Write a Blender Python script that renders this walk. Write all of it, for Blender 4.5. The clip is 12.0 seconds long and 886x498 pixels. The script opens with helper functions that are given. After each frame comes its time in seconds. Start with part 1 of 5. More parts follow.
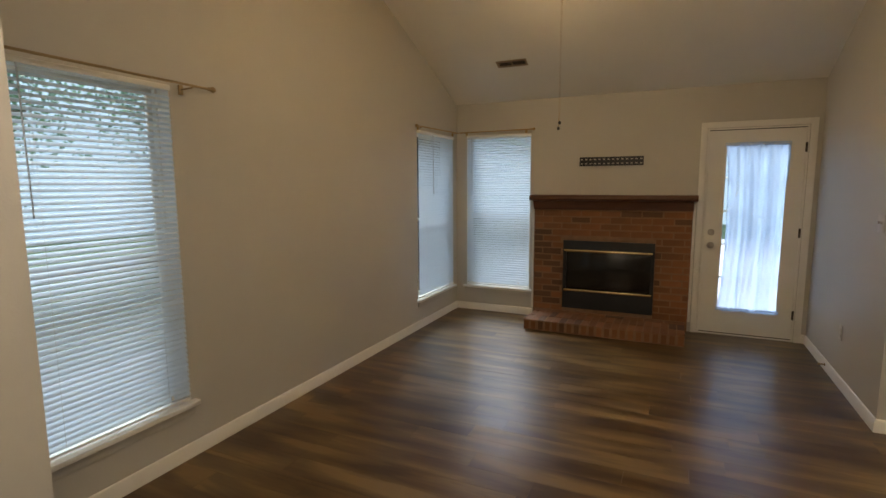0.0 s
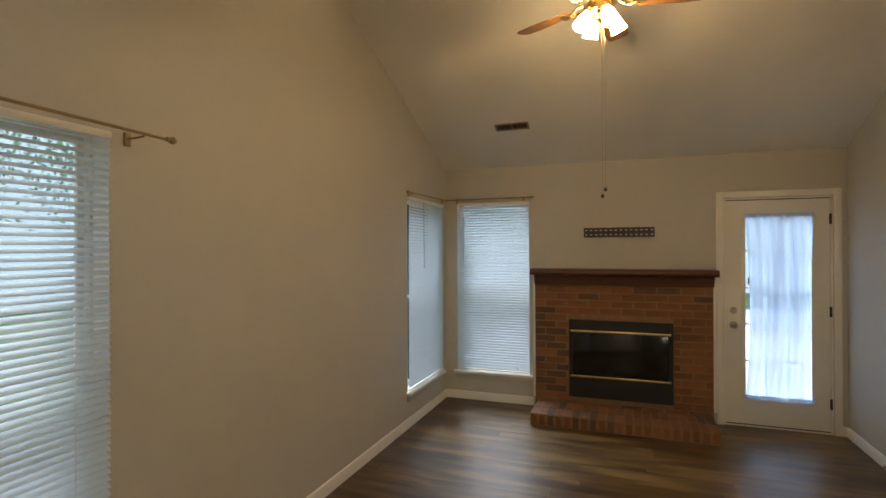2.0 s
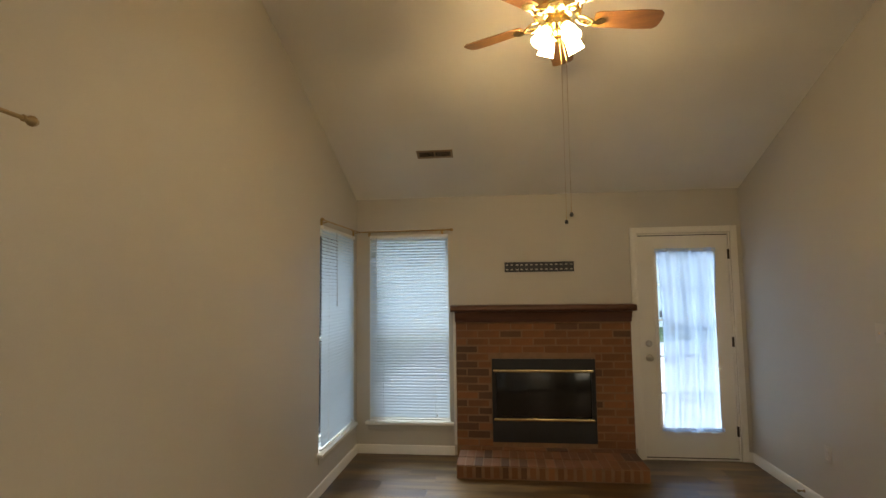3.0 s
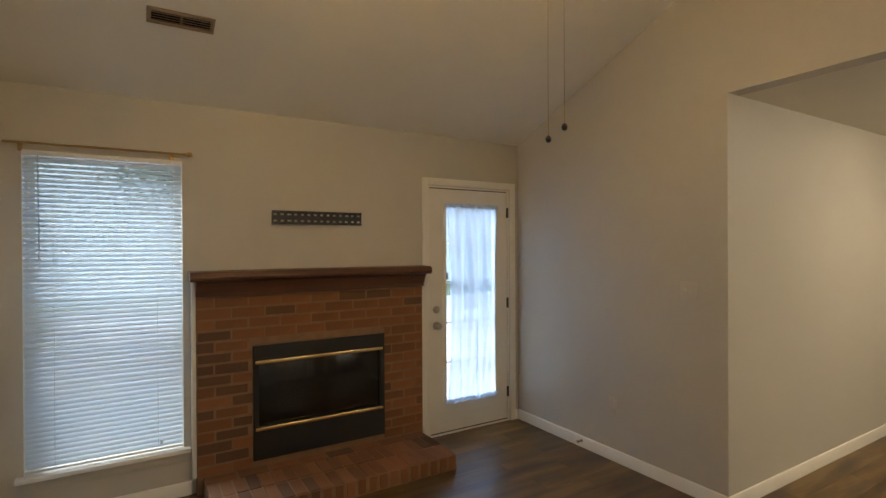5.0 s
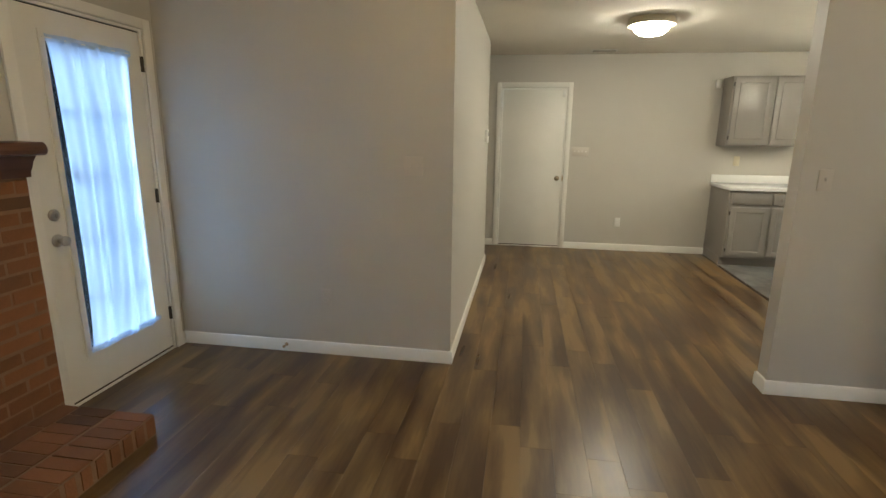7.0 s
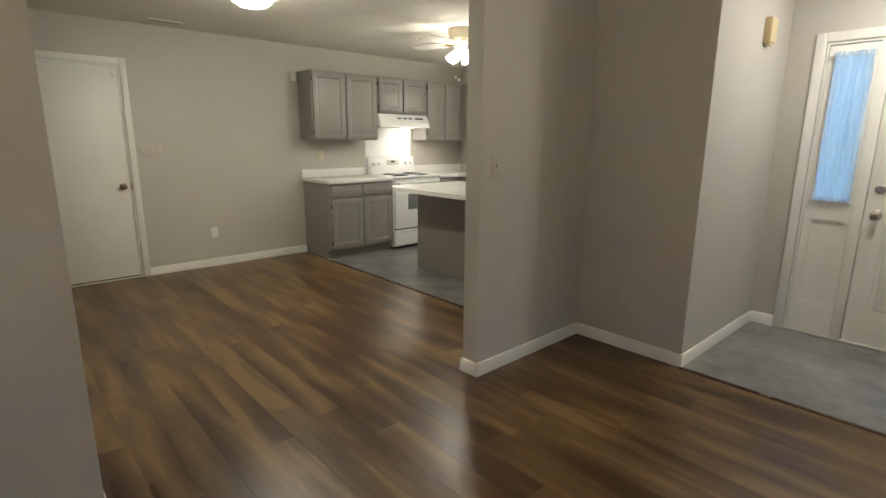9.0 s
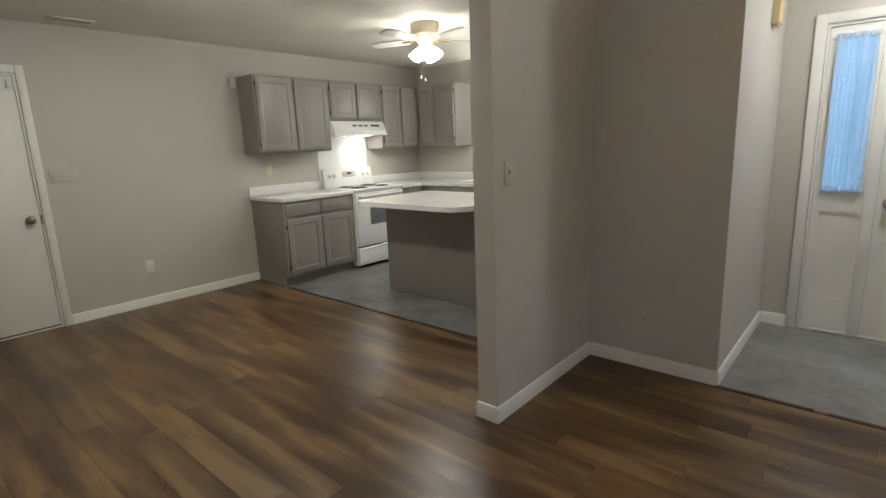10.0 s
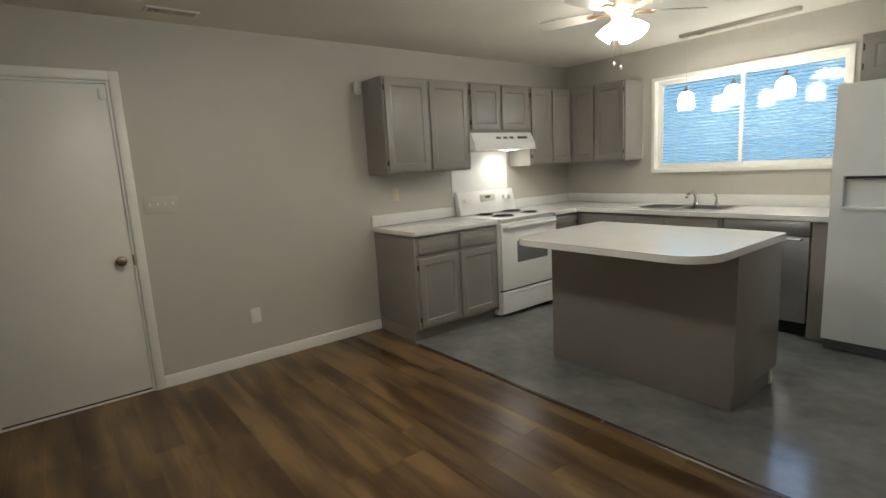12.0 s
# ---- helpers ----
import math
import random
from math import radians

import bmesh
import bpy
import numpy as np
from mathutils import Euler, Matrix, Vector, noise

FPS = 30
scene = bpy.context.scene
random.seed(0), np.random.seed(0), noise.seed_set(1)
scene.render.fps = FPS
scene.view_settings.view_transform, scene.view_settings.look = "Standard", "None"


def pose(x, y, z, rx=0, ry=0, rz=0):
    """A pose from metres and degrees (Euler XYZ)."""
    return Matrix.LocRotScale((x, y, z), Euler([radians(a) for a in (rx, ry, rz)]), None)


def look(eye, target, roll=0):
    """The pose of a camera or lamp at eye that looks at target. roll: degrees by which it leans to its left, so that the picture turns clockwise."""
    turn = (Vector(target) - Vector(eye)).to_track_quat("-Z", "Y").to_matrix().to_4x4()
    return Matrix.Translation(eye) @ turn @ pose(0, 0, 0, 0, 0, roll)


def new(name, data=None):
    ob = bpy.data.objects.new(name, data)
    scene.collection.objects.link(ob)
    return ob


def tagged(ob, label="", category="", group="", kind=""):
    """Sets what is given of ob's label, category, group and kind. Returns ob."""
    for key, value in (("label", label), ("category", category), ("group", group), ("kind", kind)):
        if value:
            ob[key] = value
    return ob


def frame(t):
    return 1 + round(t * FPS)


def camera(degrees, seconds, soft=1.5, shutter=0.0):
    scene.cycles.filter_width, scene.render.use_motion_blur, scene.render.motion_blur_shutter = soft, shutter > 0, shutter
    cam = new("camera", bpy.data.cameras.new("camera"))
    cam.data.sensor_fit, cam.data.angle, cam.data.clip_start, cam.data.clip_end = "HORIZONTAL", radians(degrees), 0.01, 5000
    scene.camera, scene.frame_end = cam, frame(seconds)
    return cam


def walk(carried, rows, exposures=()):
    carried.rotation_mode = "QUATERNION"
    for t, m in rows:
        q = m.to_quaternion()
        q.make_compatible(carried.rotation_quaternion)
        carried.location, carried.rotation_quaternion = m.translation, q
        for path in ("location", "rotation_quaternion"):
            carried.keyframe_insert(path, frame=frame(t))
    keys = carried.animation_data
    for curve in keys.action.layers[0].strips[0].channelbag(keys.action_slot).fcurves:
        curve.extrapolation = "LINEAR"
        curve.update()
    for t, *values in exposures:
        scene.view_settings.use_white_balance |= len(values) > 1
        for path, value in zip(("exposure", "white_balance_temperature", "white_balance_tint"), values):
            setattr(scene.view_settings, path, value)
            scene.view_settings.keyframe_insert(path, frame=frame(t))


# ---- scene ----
cam = camera(82.6, 12.0)
PATH = [
    (0, (-0.046, 0.145, 1.523), (-0.877, 1.946, 1.268), -0.3),
    (0.5, (-0.095, 0.199, 1.526), (-0.922, 2.002, 1.27), -0.1),
    (1, (-0.251, 0.295, 1.531), (-1.017, 2.133, 1.342), 0.7),
    (1.5, (-0.435, 0.451, 1.552), (-1.121, 2.328, 1.469), -0.0),
    (2, (-0.63, 0.636, 1.587), (-1.311, 2.517, 1.592), -0.2),
    (2.5, (-0.866, 0.762, 1.598), (-1.355, 2.696, 1.74), -0.2),
    (3, (-1.068, 0.945, 1.552), (-1.288, 2.927, 1.712), -0.7),
    (3.2, (-1.138, 1.02, 1.556), (-1.304, 3.007, 1.718), -0.8),
    (4.8, (-1.725, 2.13, 1.586), (-0.799, 3.901, 1.657), -0.1),
    (5, (-1.798, 2.267, 1.546), (-0.761, 3.977, 1.538), -0.3),
    (5.5, (-1.933, 2.577, 1.512), (-0.653, 4.104, 1.336), -1.0),
    (6, (-1.926, 2.888, 1.472), (-0.462, 4.221, 1.189), -1.2),
    (6.5, (-1.928, 3.2, 1.449), (-0.168, 4.076, 1.08), -0.0),
    (7, (-1.879, 3.49, 1.455), (0.047, 3.794, 1.011), 0.7),
    (7.5, (-1.703, 3.76, 1.464), (0.222, 3.468, 1.006), 1.1),
    (9.3, (-0.693, 4.081, 1.381), (0.67, 2.684, 0.947), -0.6),
    (9.5, (-0.593, 4.046, 1.376), (0.731, 2.611, 0.94), -1.4),
    (10, (-0.26, 3.954, 1.39), (1.024, 2.475, 0.982), -2.2),
    (10.5, (0.088, 3.864, 1.368), (1.364, 2.37, 0.991), -2.1),
    (11, (0.397, 3.736, 1.371), (1.675, 2.239, 1.013), -3.5),
    (11.5, (0.739, 3.547, 1.391), (2.157, 2.179, 1.046), -3.4),
    (12, (1.017, 3.4, 1.411), (2.578, 2.193, 1.085), -3.2),
]
EXPOSURES = [(0, 2.65, 7500, 15), (1.0, 2.67, 7450, 15), (2.5, 2.72, 7850, 13), (3, 2.74, 7600, 12), (5, 2.85, 7650, 15), (5.5, 2.95, 7900, 16), (6.0, 3.1, 8050, 14), (6.5, 3.17, 6700, 10), (7.0, 3.2, 6350, 8), (7.5, 3.37, 6650, 6), (9.5, 2.84, 5750, 10), (10.5, 2.85, 5500, 10), (11, 2.76, 5450, 11), (11.5, 2.56, 5550, 11), (12, 2.47, 5800, 10)]
walk(cam, [(t, look(eye, target, roll)) for t, eye, target, roll in PATH], EXPOSURES)

# ---- light ----
world = bpy.data.worlds.new("overcast_sky")
scene.world = world
world.use_nodes = True
wn, wl = world.node_tree.nodes, world.node_tree.links
sky = wn.new("ShaderNodeTexSky")
sky.sky_type, sky.sun_disc = "NISHITA", False
sky.sun_elevation, sky.sun_rotation = radians(47), radians(-40)
wn["Background"].inputs[1].default_value = 0.15
wl.new(sky.outputs[0], wn["Background"].inputs[0])
sun = new("sun", bpy.data.lights.new("sun", "SUN"))
sun.data.energy, sun.data.angle, sun.data.color = 1.65, radians(45), (0.62, 0.82, 1.0)
sun.matrix_basis = look((-16, 21, 26), (0, 2, 0))

FAN_GLOW, DOME_GLOW, FAN2_GLOW, PEND_GLOW, HOOD_GLOW = 13.0, 14.0, 7.0, 4.5, 7.5
WARM, SOFT = (1.0, 0.75, 0.42), (1.0, 0.91, 0.73)


# ---- materials ----
def material(name, colour, rough=0.5, metal=0.0, vary=0.08, scale=6.0, fine=90.0, bump=0.05, spread=0.1, stretch=(1, 1, 1), detail=4,
             per_object=0.0, coat=0.0):
    """A principled surface with broad stains, fine grain, uneven gloss and a little relief."""
    m = bpy.data.materials.new(name)
    m.use_nodes = True
    n, l = m.node_tree.nodes, m.node_tree.links
    b = n["Principled BSDF"]
    b.inputs["Metallic"].default_value = metal
    b.inputs["Coat Weight"].default_value = coat
    at = n.new("ShaderNodeTexCoord")
    mp = n.new("ShaderNodeMapping")
    mp.inputs["Scale"].default_value = stretch
    mp.inputs["Location"].default_value = (0.13, 0.27, 0.37)
    l.new(at.outputs["Object"], mp.inputs["Vector"])
    broad, grain = n.new("ShaderNodeTexNoise"), n.new("ShaderNodeTexNoise")
    for t, s, d in ((broad, scale, detail), (grain, fine, min(detail, 3))):
        t.inputs["Scale"].default_value, t.inputs["Detail"].default_value = s, d
        l.new(mp.outputs[0], t.inputs["Vector"])
    mix = n.new("ShaderNodeMath")
    mix.operation = "MULTIPLY_ADD"
    l.new(broad.outputs["Fac"], mix.inputs[0])
    mix.inputs[1].default_value = 0.7
    g = n.new("ShaderNodeMath")
    g.operation = "MULTIPLY"
    l.new(grain.outputs["Fac"], g.inputs[0])
    g.inputs[1].default_value = 0.3
    l.new(g.outputs[0], mix.inputs[2])
    last = mix
    if per_object:
        info, add = n.new("ShaderNodeObjectInfo"), n.new("ShaderNodeMath")
        add.operation = "MULTIPLY_ADD"
        l.new(info.outputs["Random"], add.inputs[0])
        add.inputs[1].default_value = per_object
        l.new(mix.outputs[0], add.inputs[2])
        last = add
    ramp = n.new("ShaderNodeMapRange")
    ramp.inputs[1].default_value, ramp.inputs[2].default_value = 0.25, 0.75 + per_object
    ramp.inputs[3].default_value, ramp.inputs[4].default_value = 1 - vary, 1 + vary
    l.new(last.outputs[0], ramp.inputs[0])
    mul = n.new("ShaderNodeVectorMath")
    mul.operation = "SCALE"
    mul.inputs[0].default_value = colour
    l.new(ramp.outputs[0], mul.inputs["Scale"])
    l.new(mul.outputs[0], b.inputs["Base Color"])
    rr = n.new("ShaderNodeMapRange")
    rr.inputs[3].default_value, rr.inputs[4].default_value = max(rough - spread, 0.02), min(rough + spread, 1)
    l.new(broad.outputs["Fac"], rr.inputs[0])
    l.new(rr.outputs[0], b.inputs["Roughness"])
    if bump:
        bp = n.new("ShaderNodeBump")
        bp.inputs["Strength"].default_value, bp.inputs["Distance"].default_value = bump, 0.004
        l.new(grain.outputs["Fac"], bp.inputs["Height"])
        l.new(bp.outputs[0], b.inputs["Normal"])
    return m


def glowing(name, colour, strength, base=(0.9, 0.88, 0.82)):
    m = bpy.data.materials.new(name)
    m.use_nodes = True
    b = m.node_tree.nodes["Principled BSDF"]
    b.inputs["Base Color"].default_value = (*base, 1)
    b.inputs["Roughness"].default_value = 0.3
    b.inputs["Emission Color"].default_value = (*colour, 1)
    b.inputs["Emission Strength"].default_value = strength
    return m


def glass(name, colour=(1, 1, 1), rough=0.0):
    m = bpy.data.materials.new(name)
    m.use_nodes = True
    n, l = m.node_tree.nodes, m.node_tree.links
    clear, gloss, mix, fr = (n.new("ShaderNode" + k) for k in ("BsdfTransparent", "BsdfGlossy", "MixShader", "Fresnel"))
    clear.inputs[0].default_value = (*colour, 1)
    gloss.inputs["Roughness"].default_value = rough
    l.new(fr.outputs[0], mix.inputs[0])
    l.new(clear.outputs[0], mix.inputs[1])
    l.new(gloss.outputs[0], mix.inputs[2])
    l.new(mix.outputs[0], n["Material Output"].inputs[0])
    return m


def sheer(name, colour, clear, through_light, scale=(900, 900, 900)):
    """Thin stuff that lets light through: part open weave, part glowing with the light behind it."""
    m = bpy.data.materials.new(name)
    m.use_nodes = True
    n, l = m.node_tree.nodes, m.node_tree.links
    b = n["Principled BSDF"]
    b.inputs["Base Color"].default_value = (*colour, 1)
    b.inputs["Roughness"].default_value = 0.7
    tr, m1, m2, hole = (n.new("ShaderNode" + k) for k in ("BsdfTranslucent", "MixShader", "MixShader", "BsdfTransparent"))
    tr.inputs[0].default_value = (*colour, 1)
    m1.inputs[0].default_value = through_light
    l.new(b.outputs[0], m1.inputs[1])
    l.new(tr.outputs[0], m1.inputs[2])
    m2.inputs[0].default_value = clear
    l.new(m1.outputs[0], m2.inputs[1])
    l.new(hole.outputs[0], m2.inputs[2])
    l.new(m2.outputs[0], n["Material Output"].inputs[0])
    return m


def plank_material():
    m = bpy.data.materials.new("vinyl_wood_planks")
    m.use_nodes = True
    n, l = m.node_tree.nodes, m.node_tree.links
    b = n["Principled BSDF"]
    b.inputs["Specular IOR Level"].default_value = 0.5
    at, info, off, mp = (n.new("ShaderNode" + k) for k in ("TexCoord", "ObjectInfo", "VectorMath", "Mapping"))
    shift = n.new("ShaderNodeCombineXYZ")
    big = n.new("ShaderNodeMath")
    big.operation = "MULTIPLY"
    big.inputs[1].default_value = 37.0
    l.new(info.outputs["Random"], big.inputs[0])
    for k in range(3):
        l.new(big.outputs[0], shift.inputs[k])
    off.operation = "ADD"
    l.new(at.outputs["Object"], off.inputs[0])
    l.new(shift.outputs[0], off.inputs[1])
    mp.inputs["Scale"].default_value = (0.75, 6.0, 1.0)
    l.new(off.outputs[0], mp.inputs["Vector"])
    geo, lie = n.new("ShaderNodeNewGeometry"), n.new("ShaderNodeMapping")
    lie.inputs["Scale"].default_value = (0.9, 4.2, 1.0)
    l.new(geo.outputs["Position"], lie.inputs["Vector"])
    tex = []
    for s, d, warp, src in ((1.7, 1.0, 0.3, lie), (1.7, 0.5, 0.0, mp), (9.0, 3.0, 0.0, mp)):
        t = n.new("ShaderNodeTexNoise")
        t.inputs["Scale"].default_value, t.inputs["Detail"].default_value, t.inputs["Distortion"].default_value = s, d, warp
        t.inputs["Roughness"].default_value = 0.45
        l.new(src.outputs[0], t.inputs["Vector"])
        tex.append(t)
    total = None
    for src, share in ((tex[0].outputs["Fac"], 0.42), (tex[1].outputs["Fac"], 0.38), (tex[2].outputs["Fac"], 0.13), (info.outputs["Random"], 0.09)):
        a = n.new("ShaderNodeMath")
        a.operation = "MULTIPLY_ADD"
        l.new(src, a.inputs[0])
        a.inputs[1].default_value, a.inputs[2].default_value = share, 0.0
        if total:
            l.new(total.outputs[0], a.inputs[2])
        total = a
    ramp = n.new("ShaderNodeValToRGB")
    e = ramp.color_ramp.elements
    ramp.color_ramp.interpolation = "B_SPLINE"
    e[0].position, e[0].color = 0.40, (0.054, 0.026, 0.010, 1)
    e[1].position, e[1].color = 0.60, (0.200, 0.124, 0.048, 1)
    for p, col in ((0.44, (0.076, 0.039, 0.014, 1)), (0.49, (0.102, 0.057, 0.021, 1)), (0.56, (0.142, 0.085, 0.032, 1))):
        x = e.new(p)
        x.color = col
    l.new(total.outputs[0], ramp.inputs[0])
    l.new(ramp.outputs[0], b.inputs["Base Color"])
    rr = n.new("ShaderNodeMapRange")
    rr.inputs[3].default_value, rr.inputs[4].default_value = 0.24, 0.42
    l.new(tex[1].outputs["Fac"], rr.inputs[0])
    l.new(rr.outputs[0], b.inputs["Roughness"])
    return m


PAINT = material("greige_wall_paint", (0.498, 0.471, 0.416), 0.55, vary=0.04, scale=1.3, fine=160, bump=0.10)
CEIL = material("ceiling_paint", (0.77, 0.735, 0.655), 0.85, vary=0.05, scale=2.0, fine=220, bump=0.25)
TRIM = material("white_trim_paint", (0.76, 0.74, 0.68), 0.35, vary=0.04, scale=5, fine=70, bump=0.03)
DOORP = material("white_door_paint", (0.74, 0.72, 0.66), 0.4, vary=0.03, scale=3, fine=60, bump=0.03)
PLANK = plank_material()
SUBFLOOR = material("dark_subfloor", (0.02, 0.014, 0.01), 0.8)
TILE = material("grey_sheet_vinyl", (0.21, 0.212, 0.20), 0.15, vary=0.4, scale=2.6, fine=14, bump=0.0, spread=0.05, detail=3)
BRICK = material("red_brown_brick", (0.205, 0.085, 0.034), 0.85, vary=0.42, scale=9, fine=120, bump=0.5, per_object=0.5)
BRICKD = material("burnt_dark_brick", (0.110, 0.052, 0.026), 0.85, vary=0.3, scale=12, fine=120, bump=0.5, per_object=0.3)
MORTAR = material("brown_mortar", (0.235, 0.135, 0.075), 0.95, vary=0.2, scale=14, fine=160, bump=0.6)
MANTEL = material("red_brown_stained_wood", (0.088, 0.036, 0.020), 0.42, vary=0.4, scale=7, fine=40, bump=0.12, stretch=(0.25, 3, 3))
BLACK = material("black_enamel", (0.012, 0.012, 0.013), 0.4, vary=0.2, bump=0.04)
BRASS = material("polished_brass", (0.81, 0.62, 0.31), 0.22, 1.0, vary=0.08, fine=40, bump=0.02)
OLDBRASS = material("aged_brass", (0.42, 0.28, 0.12), 0.38, 1.0, vary=0.15, bump=0.03)
BRONZE = material("brown_bronze", (0.36, 0.26, 0.14), 0.42, 0.6, vary=0.2, bump=0.03)
NICKEL = material("satin_nickel", (0.46, 0.43, 0.39), 0.3, 1.0, vary=0.08, bump=0.02)
STEEL = material("brushed_steel", (0.50, 0.50, 0.50), 0.32, 1.0, vary=0.1, scale=3, fine=120, bump=0.03, stretch=(1, 1, 8))
BLADE = material("brown_fan_blade", (0.25, 0.118, 0.040), 0.38, vary=0.35, scale=5, fine=40, stretch=(1, 6, 1), bump=0.03)
WHITEPL = material("white_plastic", (0.75, 0.74, 0.70), 0.35, vary=0.03, bump=0.0)
ANTIQUE = material("antique_brass", (0.25, 0.20, 0.13), 0.35, 0.85, vary=0.1, bump=0.0)
HINGE = material("dark_hinge_metal", (0.06, 0.05, 0.04), 0.4, 0.6, bump=0.0)
STRIP = material("dark_brown_strip", (0.06, 0.032, 0.018), 0.25, vary=0.2, bump=0.0)
IVORY = material("ivory_plastic", (0.64, 0.58, 0.42), 0.4, vary=0.04, bump=0.0)
PAINTED = material("painted_over_plate", (0.53, 0.49, 0.43), 0.45, vary=0.03, bump=0.0)
ENAMEL = material("white_appliance_enamel", (0.80, 0.80, 0.78), 0.16, vary=0.03, scale=3, bump=0.01, spread=0.04)
FRIDGE = material("off_white_fridge_skin", (0.70, 0.70, 0.66), 0.32, vary=0.04, scale=3, fine=300, bump=0.08)
CAB = material("grey_cabinet_paint", (0.252, 0.231, 0.207), 0.32, vary=0.06, scale=4, fine=60, bump=0.05)
# pale beige copy of the cabinet with the hood's light in its colour
CABLIT = material("hood_lit_cabinet_underside", (0.55, 0.50, 0.40), 0.6)
COUNTER = material("white_laminate", (0.78, 0.77, 0.74), 0.14, vary=0.02, scale=3, fine=20, bump=0.0, spread=0.03, detail=1)
COIL = material("black_burner_coil", (0.015, 0.014, 0.014), 0.5, vary=0.2)
CHROME = material("chrome", (0.8, 0.8, 0.8), 0.12, 1.0, vary=0.03, bump=0.0)
DARKGAP = material("dark_gap", (0.01, 0.01, 0.01), 0.9)
GREYGLASS = material("grey_oven_window", (0.16, 0.165, 0.17), 0.12, vary=0.05, bump=0.0)
FIREGLASS = material("smoked_black_glass", (0.012, 0.011, 0.011), 0.14, vary=0.3, scale=5, fine=20, bump=0.02, spread=0.06)
SLAT = sheer("white_blind_slat", (0.70, 0.77, 0.82), 0.0, 0.46)
# white cloth with the blue of daylight tinted into its colour
CURTAIN = sheer("daylight_tinted_sheer_curtain", (0.64, 0.77, 0.92), 0.20, 0.38)
# lit copy of the sheer: blue daylight put into its colour and translucency
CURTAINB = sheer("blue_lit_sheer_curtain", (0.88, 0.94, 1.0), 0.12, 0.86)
SCREEN = sheer("insect_screen_mesh", (0.12, 0.13, 0.14), 0.84, 0.2)
PANE = glass("window_glass")
GRASS = material("grass", (0.06, 0.10, 0.03), 0.9, vary=0.5, scale=2, fine=30)
BARK = material("grey_brown_bark", (0.10, 0.075, 0.055), 0.9, vary=0.4, scale=6, fine=40, bump=0.6)
LEAF = sheer("green_leaf", (0.085, 0.15, 0.09), 0.0, 0.35)
# pale surface of the ground slabs added to bounce daylight indoors
BOUNCESLAB = material("pale_bounce_slab", (0.52, 0.53, 0.54), 0.85, vary=0.12, scale=2, fine=60, bump=0.2)
FANLIT = glowing("lit_fan_glass", WARM, FAN_GLOW)
ENTRYLIT = glowing("lit_entry_glass", (1.0, 0.92, 0.80), 13.5)
DOMELIT = glowing("lit_dome_glass", SOFT, DOME_GLOW)
FAN2LIT = glowing("lit_kitchen_fan_glass", SOFT, FAN2_GLOW)
PENDLIT = glowing("lit_pendant_glass", SOFT, PEND_GLOW)
HOODLIT = glowing("lit_hood_bulb", SOFT, HOOD_GLOW)
# emissive stand-ins for daylight and haze outside, not a real distance
HAZEGLOW = glowing("pale_glowing_backdrop", (0.46, 0.74, 1.0), 0.17, (0.03, 0.04, 0.05))
BLUEGLOW = glowing("blue_glowing_backdrop", (0.40, 0.80, 1.0), 0.11, (0.02, 0.04, 0.05))
CREAM = material("cream_metal", (0.66, 0.58, 0.44), 0.35, vary=0.04, bump=0.0)
CHIMEBOX = material("aged_ivory_plastic", (0.60, 0.48, 0.27), 0.4, vary=0.05, bump=0.0)
TANMETAL = material("tan_enamelled_metal", (0.30, 0.215, 0.13), 0.45, vary=0.1, bump=0.0)
WHITEBLADE = material("white_fan_blade", (0.50, 0.47, 0.42), 0.4, vary=0.05)


# ---- shape helpers ----
def box(bm, x0, x1, y0, y1, z0, z1, bevel=0.0, m=None):
    mat = Matrix.Translation(((x0 + x1) / 2, (y0 + y1) / 2, (z0 + z1) / 2)) @ Matrix.Diagonal((x1 - x0, y1 - y0, z1 - z0, 1))
    verts = bmesh.ops.create_cube(bm, size=1, matrix=(m @ mat) if m else mat)["verts"]
    if bevel:
        edges = list({e for v in verts for e in v.link_edges})
        bmesh.ops.bevel(bm, geom=edges, offset=bevel, segments=2, affect="EDGES", profile=0.5)


def prism(bm, points, axis, a, b):
    """A polygon of (u, v) drawn out along an axis from a to b; u, v are the other two axes in order."""
    def at(u, v, w):
        return {"x": (w, u, v), "y": (u, w, v), "z": (u, v, w)}[axis]
    lo, hi = ([bm.verts.new(at(u, v, w)) for u, v in points] for w in (a, b))
    bm.faces.new(lo), bm.faces.new(hi[::-1])
    for i in range(len(points)):
        j = (i + 1) % len(points)
        bm.faces.new((lo[i], hi[i], hi[j], lo[j]))


def ring(bm, outer, inner, y0, y1):
    """An upright frame: rectangles (x0, x1, z0, z1) outside and inside, from y0 to y1."""
    def loop(q, y):
        return [bm.verts.new((x, y, z)) for x, z in ((q[0], q[2]), (q[1], q[2]), (q[1], q[3]), (q[0], q[3]))]
    of, nf, ob, nb = loop(outer, y0), loop(inner, y0), loop(outer, y1), loop(inner, y1)
    for i in range(4):
        j = (i + 1) % 4
        for a, b in ((of, nf), (nf, nb), (nb, ob), (ob, of)):
            bm.faces.new((a[i], a[j], b[j], b[i]))


def ringed(*args):
    bm = bmesh.new()
    ring(bm, *args)
    return bm


